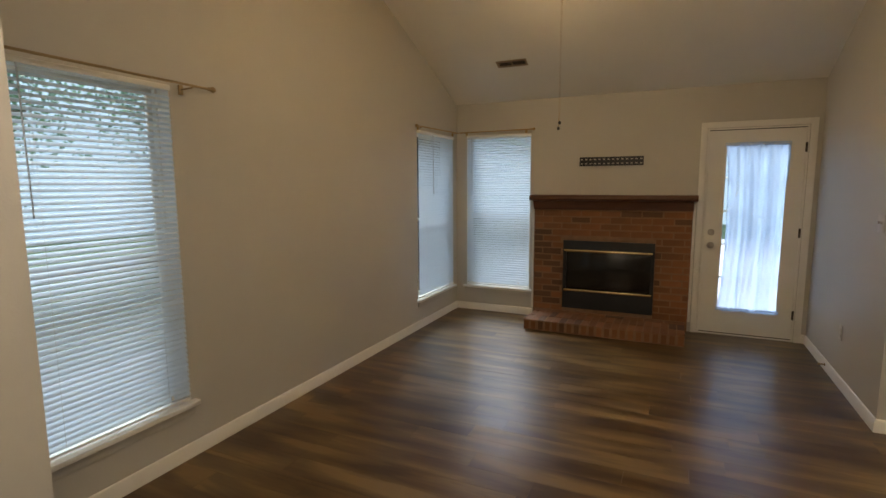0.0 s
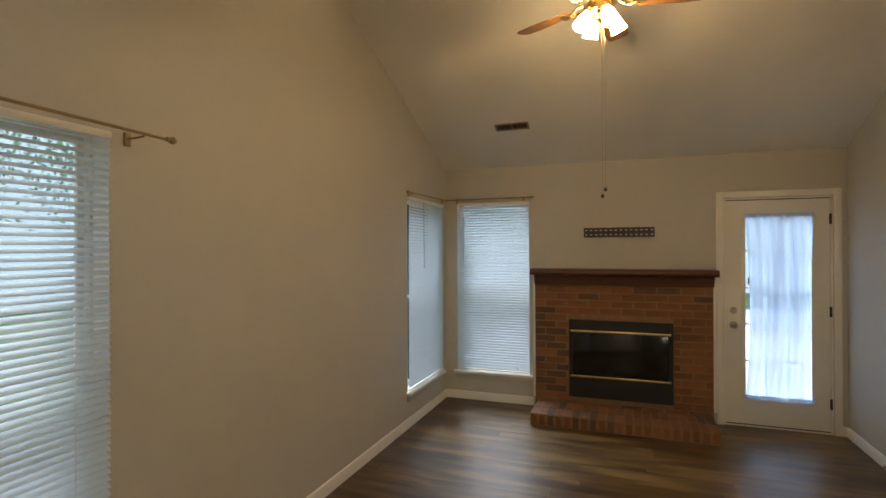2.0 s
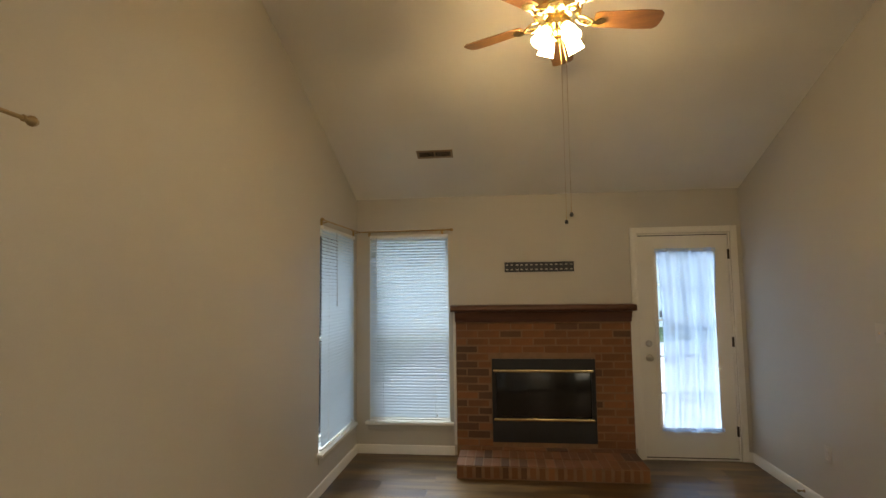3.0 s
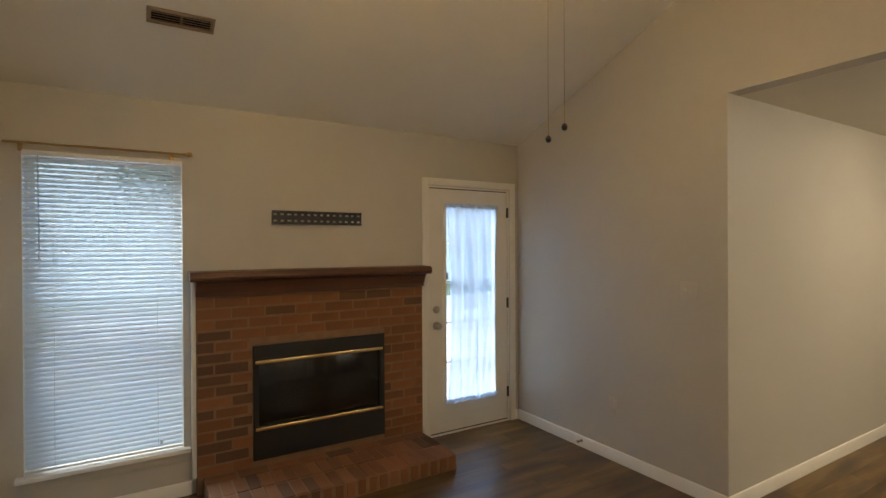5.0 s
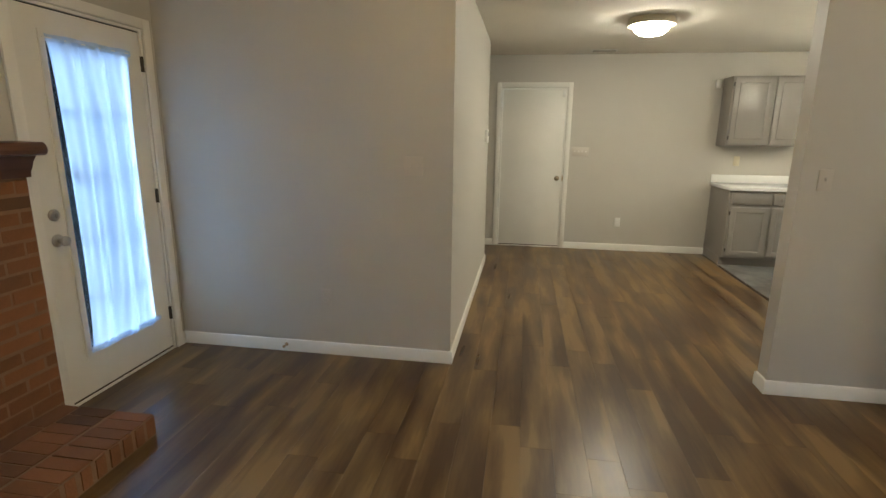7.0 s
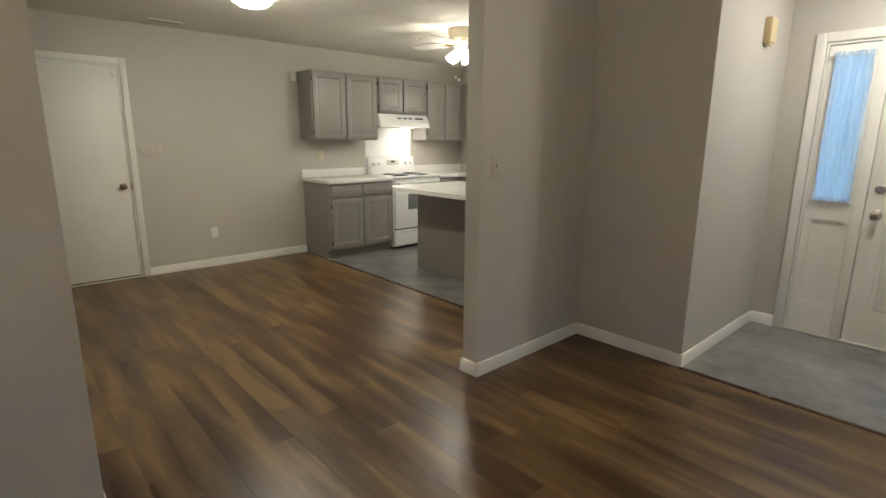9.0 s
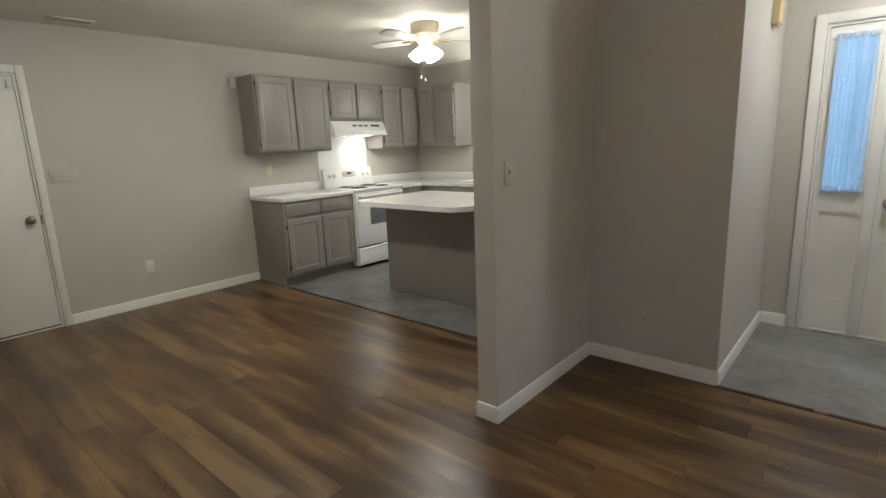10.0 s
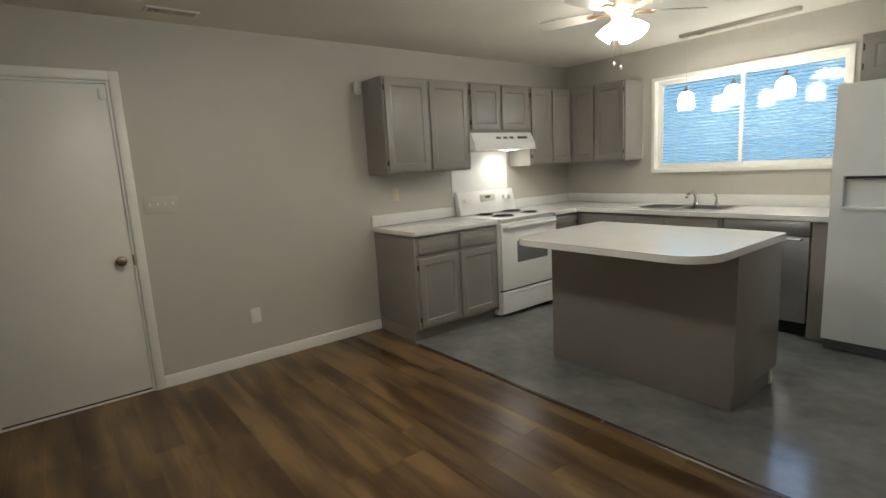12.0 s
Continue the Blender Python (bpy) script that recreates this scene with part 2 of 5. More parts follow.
def lathe(bm, profile, m=Matrix(), n=24):
    """Turns (radius, height) pairs round the z axis of m."""
    rings = []
    for r, z in profile:
        if r < 1e-5:
            rings.append([bm.verts.new(m @ Vector((0, 0, z)))])
        else:
            rings.append([bm.verts.new(m @ Vector((r * math.cos(2 * math.pi * k / n), r * math.sin(2 * math.pi * k / n), z))) for k in range(n)])
    for a, b in zip(rings, rings[1:]):
        for k in range(n):
            j = (k + 1) % n
            if len(a) == 1 and len(b) == 1:
                continue
            if len(a) == 1:
                bm.faces.new((a[0], b[k], b[j]))
            elif len(b) == 1:
                bm.faces.new((a[k], b[0], a[j]))
            else:
                bm.faces.new((a[k], b[k], b[j], a[j]))


def pipe(bm, points, r, n=8, closed_ends=True):
    pts = [Vector(p) for p in points]
    rings = []
    for i, p in enumerate(pts):
        d = (pts[min(i + 1, len(pts) - 1)] - pts[max(i - 1, 0)]).normalized()
        q = d.to_track_quat("Z", "Y")
        rings.append([bm.verts.new(p + q @ Vector((r * math.cos(2 * math.pi * k / n), r * math.sin(2 * math.pi * k / n), 0))) for k in range(n)])
    for a, b in zip(rings, rings[1:]):
        for k in range(n):
            j = (k + 1) % n
            bm.faces.new((a[k], a[j], b[j], b[k]))
    if closed_ends:
        bm.faces.new(rings[0][::-1]), bm.faces.new(rings[-1])


def mesh_of(name, bm, mat):
    bmesh.ops.recalc_face_normals(bm, faces=bm.faces)
    for f in bm.faces:
        f.smooth = True
    me = bpy.data.meshes.new(name)
    bm.to_mesh(me)
    bm.free()
    me.set_sharp_from_angle(angle=radians(35))
    me.materials.append(mat)
    return me


def part(name, bm, mat, parent, label=""):
    ob = new(name, mesh_of(name, bm, mat))
    ob.parent = parent
    return tagged(ob, label)


def solid(name, bm, mat, label, category, kind="", group=""):
    return tagged(new(name, mesh_of(name, bm, mat)), label, category, group, kind)


def thing(name, m, label, category, kind="", group=""):
    ob = new(name)
    ob.empty_display_size = 0.1
    ob.matrix_basis = m
    return tagged(ob, label, category, group, kind)


def boxed(*args, **kw):
    bm = bmesh.new()
    box(bm, *args, **kw)
    return bm


def turned(profile, m=Matrix(), n=24):
    bm = bmesh.new()
    lathe(bm, profile, m, n)
    return bm


def piped(points, r, n=8):
    bm = bmesh.new()
    pipe(bm, points, r, n)
    return bm


# ---- the plan ----
XW, XE, YN = -2.465, 1.13, 5.80          # living room: west, east and north wall faces
YR, XR = 3.91, 3.92                      # return wall face and its east end
XD, YK = 4.84, -1.46                     # dining east wall face, kitchen south wall face
PX0, PX1, PY = 1.075, 1.19, 2.046        # divider wall
YQ, XH, YF = 0.99, 0.316, -0.28          # nook wall, entry east wall, front wall
XS, YS = -1.30, 0.742                     # entry west wall and living south wall
CH, VZ, RISE, RIDGE = 2.43, 2.45, 0.415, 3.40
T = 0.14
TOP = VZ + RISE * (YN - RIDGE)
YV = 2 * RIDGE - YN                      # where the south slope comes down


def wall(name, axis, face, depth, a, b, z0, z1, holes, label, extra=None):
    """A wall with openings (a, b, z0, z1), as one mesh."""
    bm = bmesh.new()
    lo, hi = sorted((face, face + depth))
    us = sorted({a, b, *(h[0] for h in holes), *(h[1] for h in holes)})
    vs = sorted({z0, z1, *(h[2] for h in holes), *(h[3] for h in holes)})
    corner = {}

    def full(i, k):
        if not (0 <= i < len(us) - 1 and 0 <= k < len(vs) - 1):
            return False
        u, v = (us[i] + us[i + 1]) / 2, (vs[k] + vs[k + 1]) / 2
        return not any(h[0] < u < h[1] and h[2] < v < h[3] for h in holes)

    def vert(i, k, d):
        if (i, k, d) not in corner:
            w = (lo, hi)[d]
            corner[i, k, d] = bm.verts.new((us[i], w, vs[k]) if axis == "x" else (w, us[i], vs[k]))
        return corner[i, k, d]
    for i in range(len(us) - 1):
        for k in range(len(vs) - 1):
            if full(i, k):
                for d in (0, 1):
                    bm.faces.new([vert(i, k, d), vert(i + 1, k, d), vert(i + 1, k + 1, d), vert(i, k + 1, d)])
                for di, dk, p, q in ((-1, 0, (i, k), (i, k + 1)), (1, 0, (i + 1, k), (i + 1, k + 1)), (0, -1, (i, k), (i + 1, k)), (0, 1, (i, k + 1), (i + 1, k + 1))):
                    if not full(i + di, k + dk):
                        bm.faces.new([vert(*p, 0), vert(*q, 0), vert(*q, 1), vert(*p, 1)])
    if extra:
        prism(bm, extra, "x", lo, hi)
    return solid(name, bm, PAINT, label, "wall", "structure")


WIN_WS, WIN_WN, WIN_N = (1.215, 2.0, 0.33, 2.04), (4.765, 5.655, 0.32, 2.07), (-2.335, -1.555, 0.305, 2.09)
WIN_K = (2.21, 3.742, 1.255, 2.105)
DOOR_N, DOOR_D, DOOR_F = (0.205, 1.03, 0.0, 2.045), (2.995, 3.815, 0.0, 2.04), (-1.19, 0.085, 0.0, 2.04)
FIRE = (-1.15, -0.225, 0.15, 0.90)
wall("wall_west", "y", XW, -T, YS - 0.12, YN + T, 0, VZ, [WIN_WS, WIN_WN], "tan greige painted drywall wall with two windows",
     [(YS - 0.12, VZ), (YN + T, VZ), (YN + T, VZ + 0.03), (RIDGE, TOP + 0.08), (YS - 0.12, VZ + 0.03)])
wall("wall_north", "x", YN, T, XW, XE + 0.12, 0, VZ + 0.02, [WIN_N, DOOR_N, FIRE], "greige painted wall with fireplace, window and glazed door")
wall("wall_east", "y", XE, 0.12, YR, YN, 0, CH, [], "short greige painted wall with an outside corner")
bm = bmesh.new()
prism(bm, [(YQ, CH), (YN, CH), (YN, VZ + 0.02), (RIDGE, TOP + 0.08), (YV - 0.01, VZ + 0.02), (YQ, VZ)], "x", XE, XE + 0.12)
solid("wall_gable", bm, PAINT, "greige painted gable wall over the dining opening", "wall", "structure")
wall("wall_return", "x", YR, 0.12, XE + 0.12, XR, 0, CH, [], "greige painted return wall with a thermostat")
wall("wall_hall_west", "y", XR, -0.12, YR + 0.12, YN, 0, CH, [], "plain greige hall wall")
wall("wall_hall_north", "x", YN, T, XE + 0.12, XD + T, 0, CH, [], "plain greige wall closing the hall")
wall("wall_dining_east", "y", XD, T, YK - T, YN, 0, CH, [DOOR_D], "greige painted wall with a white door and kitchen cabinets")
wall("wall_kitchen_south", "x", YK, -T, PX0, XD, 0, CH, [WIN_K], "greige painted kitchen wall with a wide window")
wall("wall_divider", "y", PX0, PX1 - PX0, YK, PY, 0, CH, [], "grey painted stub wall between entry and kitchen")
wall("wall_nook", "x", YQ, -0.12, XH, PX0, 0, CH + 0.02, [], "shaded grey painted nook wall")
wall("wall_entry_east", "y", XH, 0.12, YF, YQ - 0.12, 0, CH, [], "pale greige entry wall with a door chime")
wall("wall_front", "x", YF, -T, XS - 0.12, XH + 0.12, 0, CH, [DOOR_F], "greige front wall with entry door and sidelight")
wall("wall_entry_west", "y", XS, -0.12, YF, YS, 0, CH, [], "tan painted entry wall end")
wall("wall_living_south", "x", YS, -0.12, XW, XS - 0.12, 0, CH, [], "plain tan painted wall")

bm = bmesh.new()
for ya, yb, za, zb in ((YN, RIDGE, VZ, TOP), (RIDGE, YV, TOP, VZ)):
    prism(bm, [(ya, za), (yb, zb), (yb, zb + 0.1), (ya, za + 0.1)], "x", XW, XE)
solid("ceiling_vault", bm, CEIL, "sloped vaulted ceiling of painted drywall", "ceiling", "structure")
solid("ceiling_dining", boxed(XE + 0.12, XD, YK, YN, CH, CH + 0.12), CEIL, "flat painted ceiling over dining and kitchen", "ceiling", "structure")
solid("ceiling_entry", boxed(XW, XE, YF, YV, CH, CH + 0.12), CEIL, "flat painted ceiling over the entry", "ceiling", "structure")

solid("floor_slab", boxed(XW - T, XD + T, YF - T - 1.2, YN + T, -0.15, -0.007), SUBFLOOR, "dark floor slab under the finishes", "floor", "structure")
solid("floor_kitchen", boxed(PX1, XD, YK, 1.205, -0.006, 0.0), TILE, "mottled grey sheet vinyl kitchen floor", "floor", "structure")
solid("floor_entry", boxed(XS, XH, YF, 1.0, -0.006, 0.0), TILE, "mottled grey stone-look entry floor", "floor", "structure")
for nm, pts in (("threshold_kitchen", (PX1 + 0.012, XD - 0.61, 1.212)), ("threshold_entry", (XS + 0.01, XH, 1.005))):
    a, b, y = pts
    bm = bmesh.new()
    prism(bm, [(y - 0.018, 0.0005), (y + 0.018, 0.0005), (y + 0.010, 0.007), (y - 0.010, 0.007)], "x", a, b)
    solid(nm, bm, STRIP, "thin transition strip between plank and vinyl floors", "trim", "structure")


# ---- baseboards ----
def baseboard(x0, y0, x1, y1, nx, ny, h=0.085, t=0.013):
    """A run along a wall; (nx, ny) points into the room."""
    bm = bmesh.new()
    prof = [(0, 0.001), (t, 0.001), (t, h - 0.018), (t * 0.55, h - 0.004), (0, h)]
    rows = [[bm.verts.new((x + nx * d, y + ny * d, z)) for d, z in prof] for x, y in ((x0, y0), (x1, y1))]
    k = len(prof)
    for i in range(k):
        bm.faces.new((rows[0][i], rows[0][(i + 1) % k], rows[1][(i + 1) % k], rows[1][i]))
    bm.faces.new(rows[0]), bm.faces.new(rows[1][::-1])
    return solid("baseboard", bm, TRIM, "white painted baseboard along the wall foot", "baseboard", "structure")


B = 0.013
baseboard(XW, YS, XW, YN, 1, 0)
baseboard(XW + B, YN, -1.515, YN, 0, -1)
baseboard(1.092, YN, XE - B, YN, 0, -1)
baseboard(XE, YN, XE, YR - B, -1, 0)
baseboard(XE, YR, XR + B, YR, 0, -1)
baseboard(XR, YR, XR, YN, 1, 0)
baseboard(XD, YN, XD, 3.878, -1, 0)
baseboard(XD, 2.932, XD, 1.195, -1, 0)
baseboard(PX0, PY + B, PX0, YQ, -1, 0)
baseboard(PX0, PY, PX1, PY, 0, 1)
baseboard(PX1, PY + B, PX1, 1.22, 1, 0)
baseboard(PX0 - B, YQ, XH - B, YQ, 0, 1)
baseboard(XH, YQ, XH, YF, -1, 0)
baseboard(XH - B, YF, 0.148, YF, 0, 1)
baseboard(XS, YF, XS, YS + B, 1, 0)
baseboard(XS, YS, XW + B, YS, 0, 1)


# ---- windows and blinds ----
def facing(x, y, z, turn):
    """Local x runs left to right as seen from the room, local y goes away from the viewer into the wall."""
    return pose(x, y, z, 0, 0, turn)


def window(name, m, w, h, depth, label, sliding=False):
    """Origin at the opening's lower left on the room face of the wall."""
    top = thing(name, m, label, "window", "structure")
    d0, d1 = depth - 0.055, depth - 0.005
    f = 0.02 if sliding else 0.018
    part("jamb_liner", ringed((0, w, 0, h), (0.003, w - 0.003, 0.003, h - 0.003), 0.0005, d0), TRIM, top)
    part("window_frame", ringed((0, w, 0, h), (f, w - f, f, h - f), d0, d1), TRIM, top)
    cells = [(f, w / 2 + 0.02, f, h - f, d0 + 0.006), (w / 2 - 0.02, w - f, f, h - f, d0 + 0.028)] if sliding else \
        [(f, w - f, f, h * 0.47 + 0.02, d0 + 0.006), (f, w - f, h * 0.47 - 0.02, h - f, d0 + 0.028)]
    for x0, x1, z0, z1, y in cells:
        s = 0.027 if sliding else 0.026
        sash = part("sash", ringed((x0, x1, z0, z1), (x0 + s, x1 - s, z0 + s, z1 - s), y, y + 0.02), TRIM, top)
        pane = part("pane", boxed(x0 + s - 0.004, x1 - s + 0.004, y + 0.008, y + 0.012, z0 + s - 0.004, z1 - s + 0.004), PANE, sash)
        pane.visible_shadow = False
    if not sliding:
        screen = part("insect_screen", ringed((0.018, w - 0.018, 0.018, h * 0.47), (0.03, w - 0.03, 0.03, h * 0.47 - 0.012), depth - 0.003, depth + 0.006), WHITEPL, top)
        part("mesh", boxed(0.029, w - 0.029, depth + 0.001, depth + 0.002, 0.029, h * 0.47 - 0.011), SCREEN, screen, "fine dark insect mesh")
    return top


def stool(m, w, label):
    top = thing("window_sill", m, label, "window sill", "structure")
    part("stool", boxed(-0.035, w + 0.035, -0.045, 0.075, -0.028, 0.0, 0.006), TRIM, top)
    part("apron", boxed(-0.015, w + 0.015, -0.014, 0.0, -0.085, -0.029, 0.004), PAINT, top, "wall-coloured apron board")


def slat_mesh(w, deep, tilt):
    """A thin bowed slat, its room edge lower than its outer edge."""
    bm = bmesh.new()
    c, s = math.cos(radians(tilt)), math.sin(radians(tilt))
    rows = []
    for k in range(5):
        u = (k / 4 - 0.5) * deep
        bow = 0.0022 * (1 - (2 * k / 4 - 1) ** 2)
        row = []
        for x in (0, w):
            for th in (0.0, 0.0006):
                row.append(bm.verts.new((x, u * c - (bow + th) * s, u * s + (bow + th) * c)))
        rows.append(row)
    for a, b in zip(rows, rows[1:]):
        bm.faces.new((a[0], a[2], b[2], b[0])), bm.faces.new((a[1], b[1], b[3], a[3]))
    bm.faces.new((rows[0][0], rows[0][1], rows[0][3], rows[0][2])), bm.faces.new((rows[-1][0], rows[-1][2], rows[-1][3], rows[-1][1]))
    return mesh_of("slat", bm, SLAT)


def blind(m, w, h, y, label, tilt=38, wand=0.08, pitch=0.0275, wand_length=0.62):
    """A mini blind hung from the top of the opening; y is how far it hangs into (or out of) the wall."""
    top = thing("window_blind", m, label, "window blind", group="mini blinds on the windows")
    part("headrail", boxed(0.004, w - 0.004, y - 0.014, y + 0.014, h - 0.03, h - 0.002, 0.002), WHITEPL, top)
    part("bottom_rail", boxed(0.006, w - 0.006, y - 0.012, y + 0.012, 0.012, 0.028, 0.004), WHITEPL, top)
    me = slat_mesh(w - 0.012, 0.030, tilt)
    z = 0.05
    rnd = random.Random(int(w * 1000))
    while z < h - 0.04:
        ob = new("slat", me)
        ob.parent = top
        ob.matrix_basis = pose(0.006, y, z, rnd.uniform(-0.4, 0.4), rnd.uniform(-0.05, 0.05), 0)
        z += pitch
    for u in (0.14, w / 2, w - 0.14) if w > 1 else (0.14, w - 0.14):
        bm = bmesh.new()
        for dy in (-0.017, 0.017):
            pipe(bm, [(u, y + dy, 0.02), (u, y + dy, h - 0.02)], 0.0008, 4)
        part("ladder_cord", bm, WHITEPL, top)
    if wand:
        part("tilt_wand", piped([(wand, y - 0.026, h - 0.03), (wand + 0.004, y - 0.03, h - 0.03 - wand_length)], 0.0035, 6), STEEL, top, "clear grey wand")
    part("bottom_tassel", boxed(w - 0.13, w - 0.115, y - 0.022, y - 0.014, 0.05, 0.075, 0.003), WHITEPL, top)
    return top


def curtain_rod(a, b, offset, wall_dir, mat, label, finials=(1, 1)):
    """A thin rod from a to b with wall brackets; wall_dir points at the wall."""
    a, b, d = Vector(a), Vector(b), Vector(wall_dir)
    top = thing("curtain_rod", Matrix.Translation(a), label, "curtain rod", group="empty curtain rods")
    run = b - a
    u = run.normalized()
    part("rod", piped([(0, 0, 0), run], 0.0065, 8), mat, top)
    turn = u.to_track_quat("Z", "Y").to_matrix().to_4x4()
    for f, at, way in ((finials[0], Vector(), -1), (finials[1], run, 1)):
        if f:
            m = Matrix.Translation(at) @ turn @ (Matrix.Rotation(math.pi, 4, "X") if way < 0 else Matrix())
            part("finial", turned([(0.006, -0.002), (0.010, 0.0), (0.010, 0.006), (0.006, 0.010), (0.014, 0.020), (0.016, 0.030), (0.010, 0.042), (0, 0.046)], m, 12), mat, top)
    for k in (0.08, 0.92):
        p = run * k
        bm = bmesh.new()
        pipe(bm, [p + Vector((0, 0, -0.008)), p + d * (offset * 0.5) + Vector((0, 0, -0.012)), p + d * offset + Vector((0, 0, -0.012))], 0.004, 6)
        w = p + d * offset
        box(bm, w.x - 0.012, w.x + 0.012, w.y - 0.012, w.y + 0.012, w.z - 0.04, w.z + 0.012, 0.002)
        part("bracket", bm, mat, top)
    return top


y0, y1, z0, z1 = WIN_WS
window("window_1", facing(XW, y0, z0, 90), y1 - y0, z1 - z0, T, "white double-hung window in the tan wall")
stool(facing(XW, y0, z0, 90), y1 - y0, "white painted window stool with apron")
blind(facing(XW, y0, z0, 90), y1 - y0, z1 - z0, -0.004, "white mini blind, slats half open, grey tilt wand", tilt=36, wand=0.10)
y0, y1, z0, z1 = WIN_WN
window("window_2", facing(XW, y0, z0, 90), y1 - y0, z1 - z0, T, "white double-hung window beside the room corner")
stool(facing(XW, y0, z0, 90), y1 - y0, "white painted window stool with apron")
blind(facing(XW, y0, z0, 90), y1 - y0, z1 - z0, -0.012, "white mini blind hanging slightly out from the corner window", tilt=62, wand=0.3)
x0, x1, z0, z1 = WIN_N
window("window_3", facing(x0, YN, z0, 0), x1 - x0, z1 - z0, T, "white double-hung window beside the brick fireplace")
stool(facing(x0, YN, z0, 0), x1 - x0, "white painted window stool with apron")
blind(facing(x0, YN, z0, 0), x1 - x0, z1 - z0, -0.004, "white mini blind, slats half closed, beside the fireplace", tilt=48, wand=0.075)
x0, x1, z0, z1 = WIN_K
window("window_4", facing(x1, YK, z0, 180), x1 - x0, z1 - z0, 0.10, "wide white sliding window over the kitchen sink", True)
blind(facing(x1, YK, z0, 180), x1 - x0, z1 - z0, 0.118, "white mini blind with open slats behind the sliding glass", tilt=30, wand=0, pitch=0.029)
bm = ringed((x0 - 0.032, x1 + 0.032, z0 - 0.034, z1 + 0.030), (x0, x1, z0, z1), YK, YK + 0.016)
solid("trim_kitchen_window", bm, TRIM, "narrow white picture-frame casing round the kitchen window", "trim", "structure")

curtain_rod((XW + 0.10, 0.95, 2.045), (XW + 0.10, 2.165, 2.038), 0.10, (-1, 0, 0), BRONZE, "thin bronze curtain rod with small finials over a window", (1, 1))
curtain_rod((XW + 0.05, 4.70, 2.10), (XW + 0.05, 5.74, 2.115), 0.05, (-1, 0, 0), OLDBRASS, "thin aged brass curtain rod over the corner window", (1, 0))
curtain_rod((XW + 0.06, YN - 0.05, 2.12), (-1.545, YN - 0.05, 2.125), 0.05, (0, 1, 0), OLDBRASS, "thin aged brass curtain rod beside the fireplace", (0, 1))


# ---- doors ----
def casing(m, w, h, sw=0.062, name="trim_door"):
    """Three boards round an opening; origin lower left on the wall face."""
    top = thing(name, m, "white painted door casing", "trim", "structure")
    for nm, a in (("side_casing", (-sw, -0.004, 0.001, h + sw)), ("side_casing", (w + 0.004, w + sw, 0.001, h + sw)), ("head_casing", (-0.004, w + 0.004, h + 0.004, h + sw))):
        bm = bmesh.new()
        box(bm, a[0], a[1], -0.016, 0, a[2], a[3], 0.004)
        part(nm, bm, TRIM, top)
    bm = bmesh.new()
    for a in ((0, 0.014, 0.001, h), (w - 0.014, w, 0.001, h), (0.014, w - 0.014, h - 0.014, h)):
        box(bm, a[0] - 0.003 if a[0] == 0 else a[0], a[1], 0, 0.12, a[2], a[3])
    part("jamb", bm, TRIM, top)
    part("threshold", boxed(0.014, w - 0.014, 0.0, 0.12, 0.001, 0.016, 0.003), TRIM, top)
    return top


def knob(parent, x, z, y=0.0, mat=NICKEL, label="satin nickel knob", r=0.027):
    m = pose(x, y, z, 90, 0, 0)
    part("door_knob", turned([(0, 0), (0.032, 0), (0.033, 0.006), (0.028, 0.010), (0.012, 0.013), (0.011, 0.030), (r * 0.8, 0.036), (r, 0.047), (r * 0.9, 0.058), (r * 0.45, 0.064), (0, 0.065)], m, 20), mat, parent, label)


def deadbolt(parent, x, z, y=0.0):
    m = pose(x, y, z, 90, 0, 0)
    bm = turned([(0, 0), (0.030, 0), (0.031, 0.008), (0.024, 0.014), (0, 0.015)], m, 20)
    box(bm, x - 0.005, x + 0.005, y - 0.034, y - 0.014, z - 0.014, z + 0.014, 0.003)
    part("deadbolt", bm, NICKEL, parent, "satin nickel deadbolt")


def hinge(parent, x, z, y=0.0):
    bm = bmesh.new()
    pipe(bm, [(x, y - 0.008, z - 0.045), (x, y - 0.008, z + 0.045)], 0.006, 8)
    box(bm, x - 0.012, x + 0.012, y - 0.004, y, z - 0.044, z + 0.044)
    part("hinge", bm, HINGE, parent, "dull metal hinge")


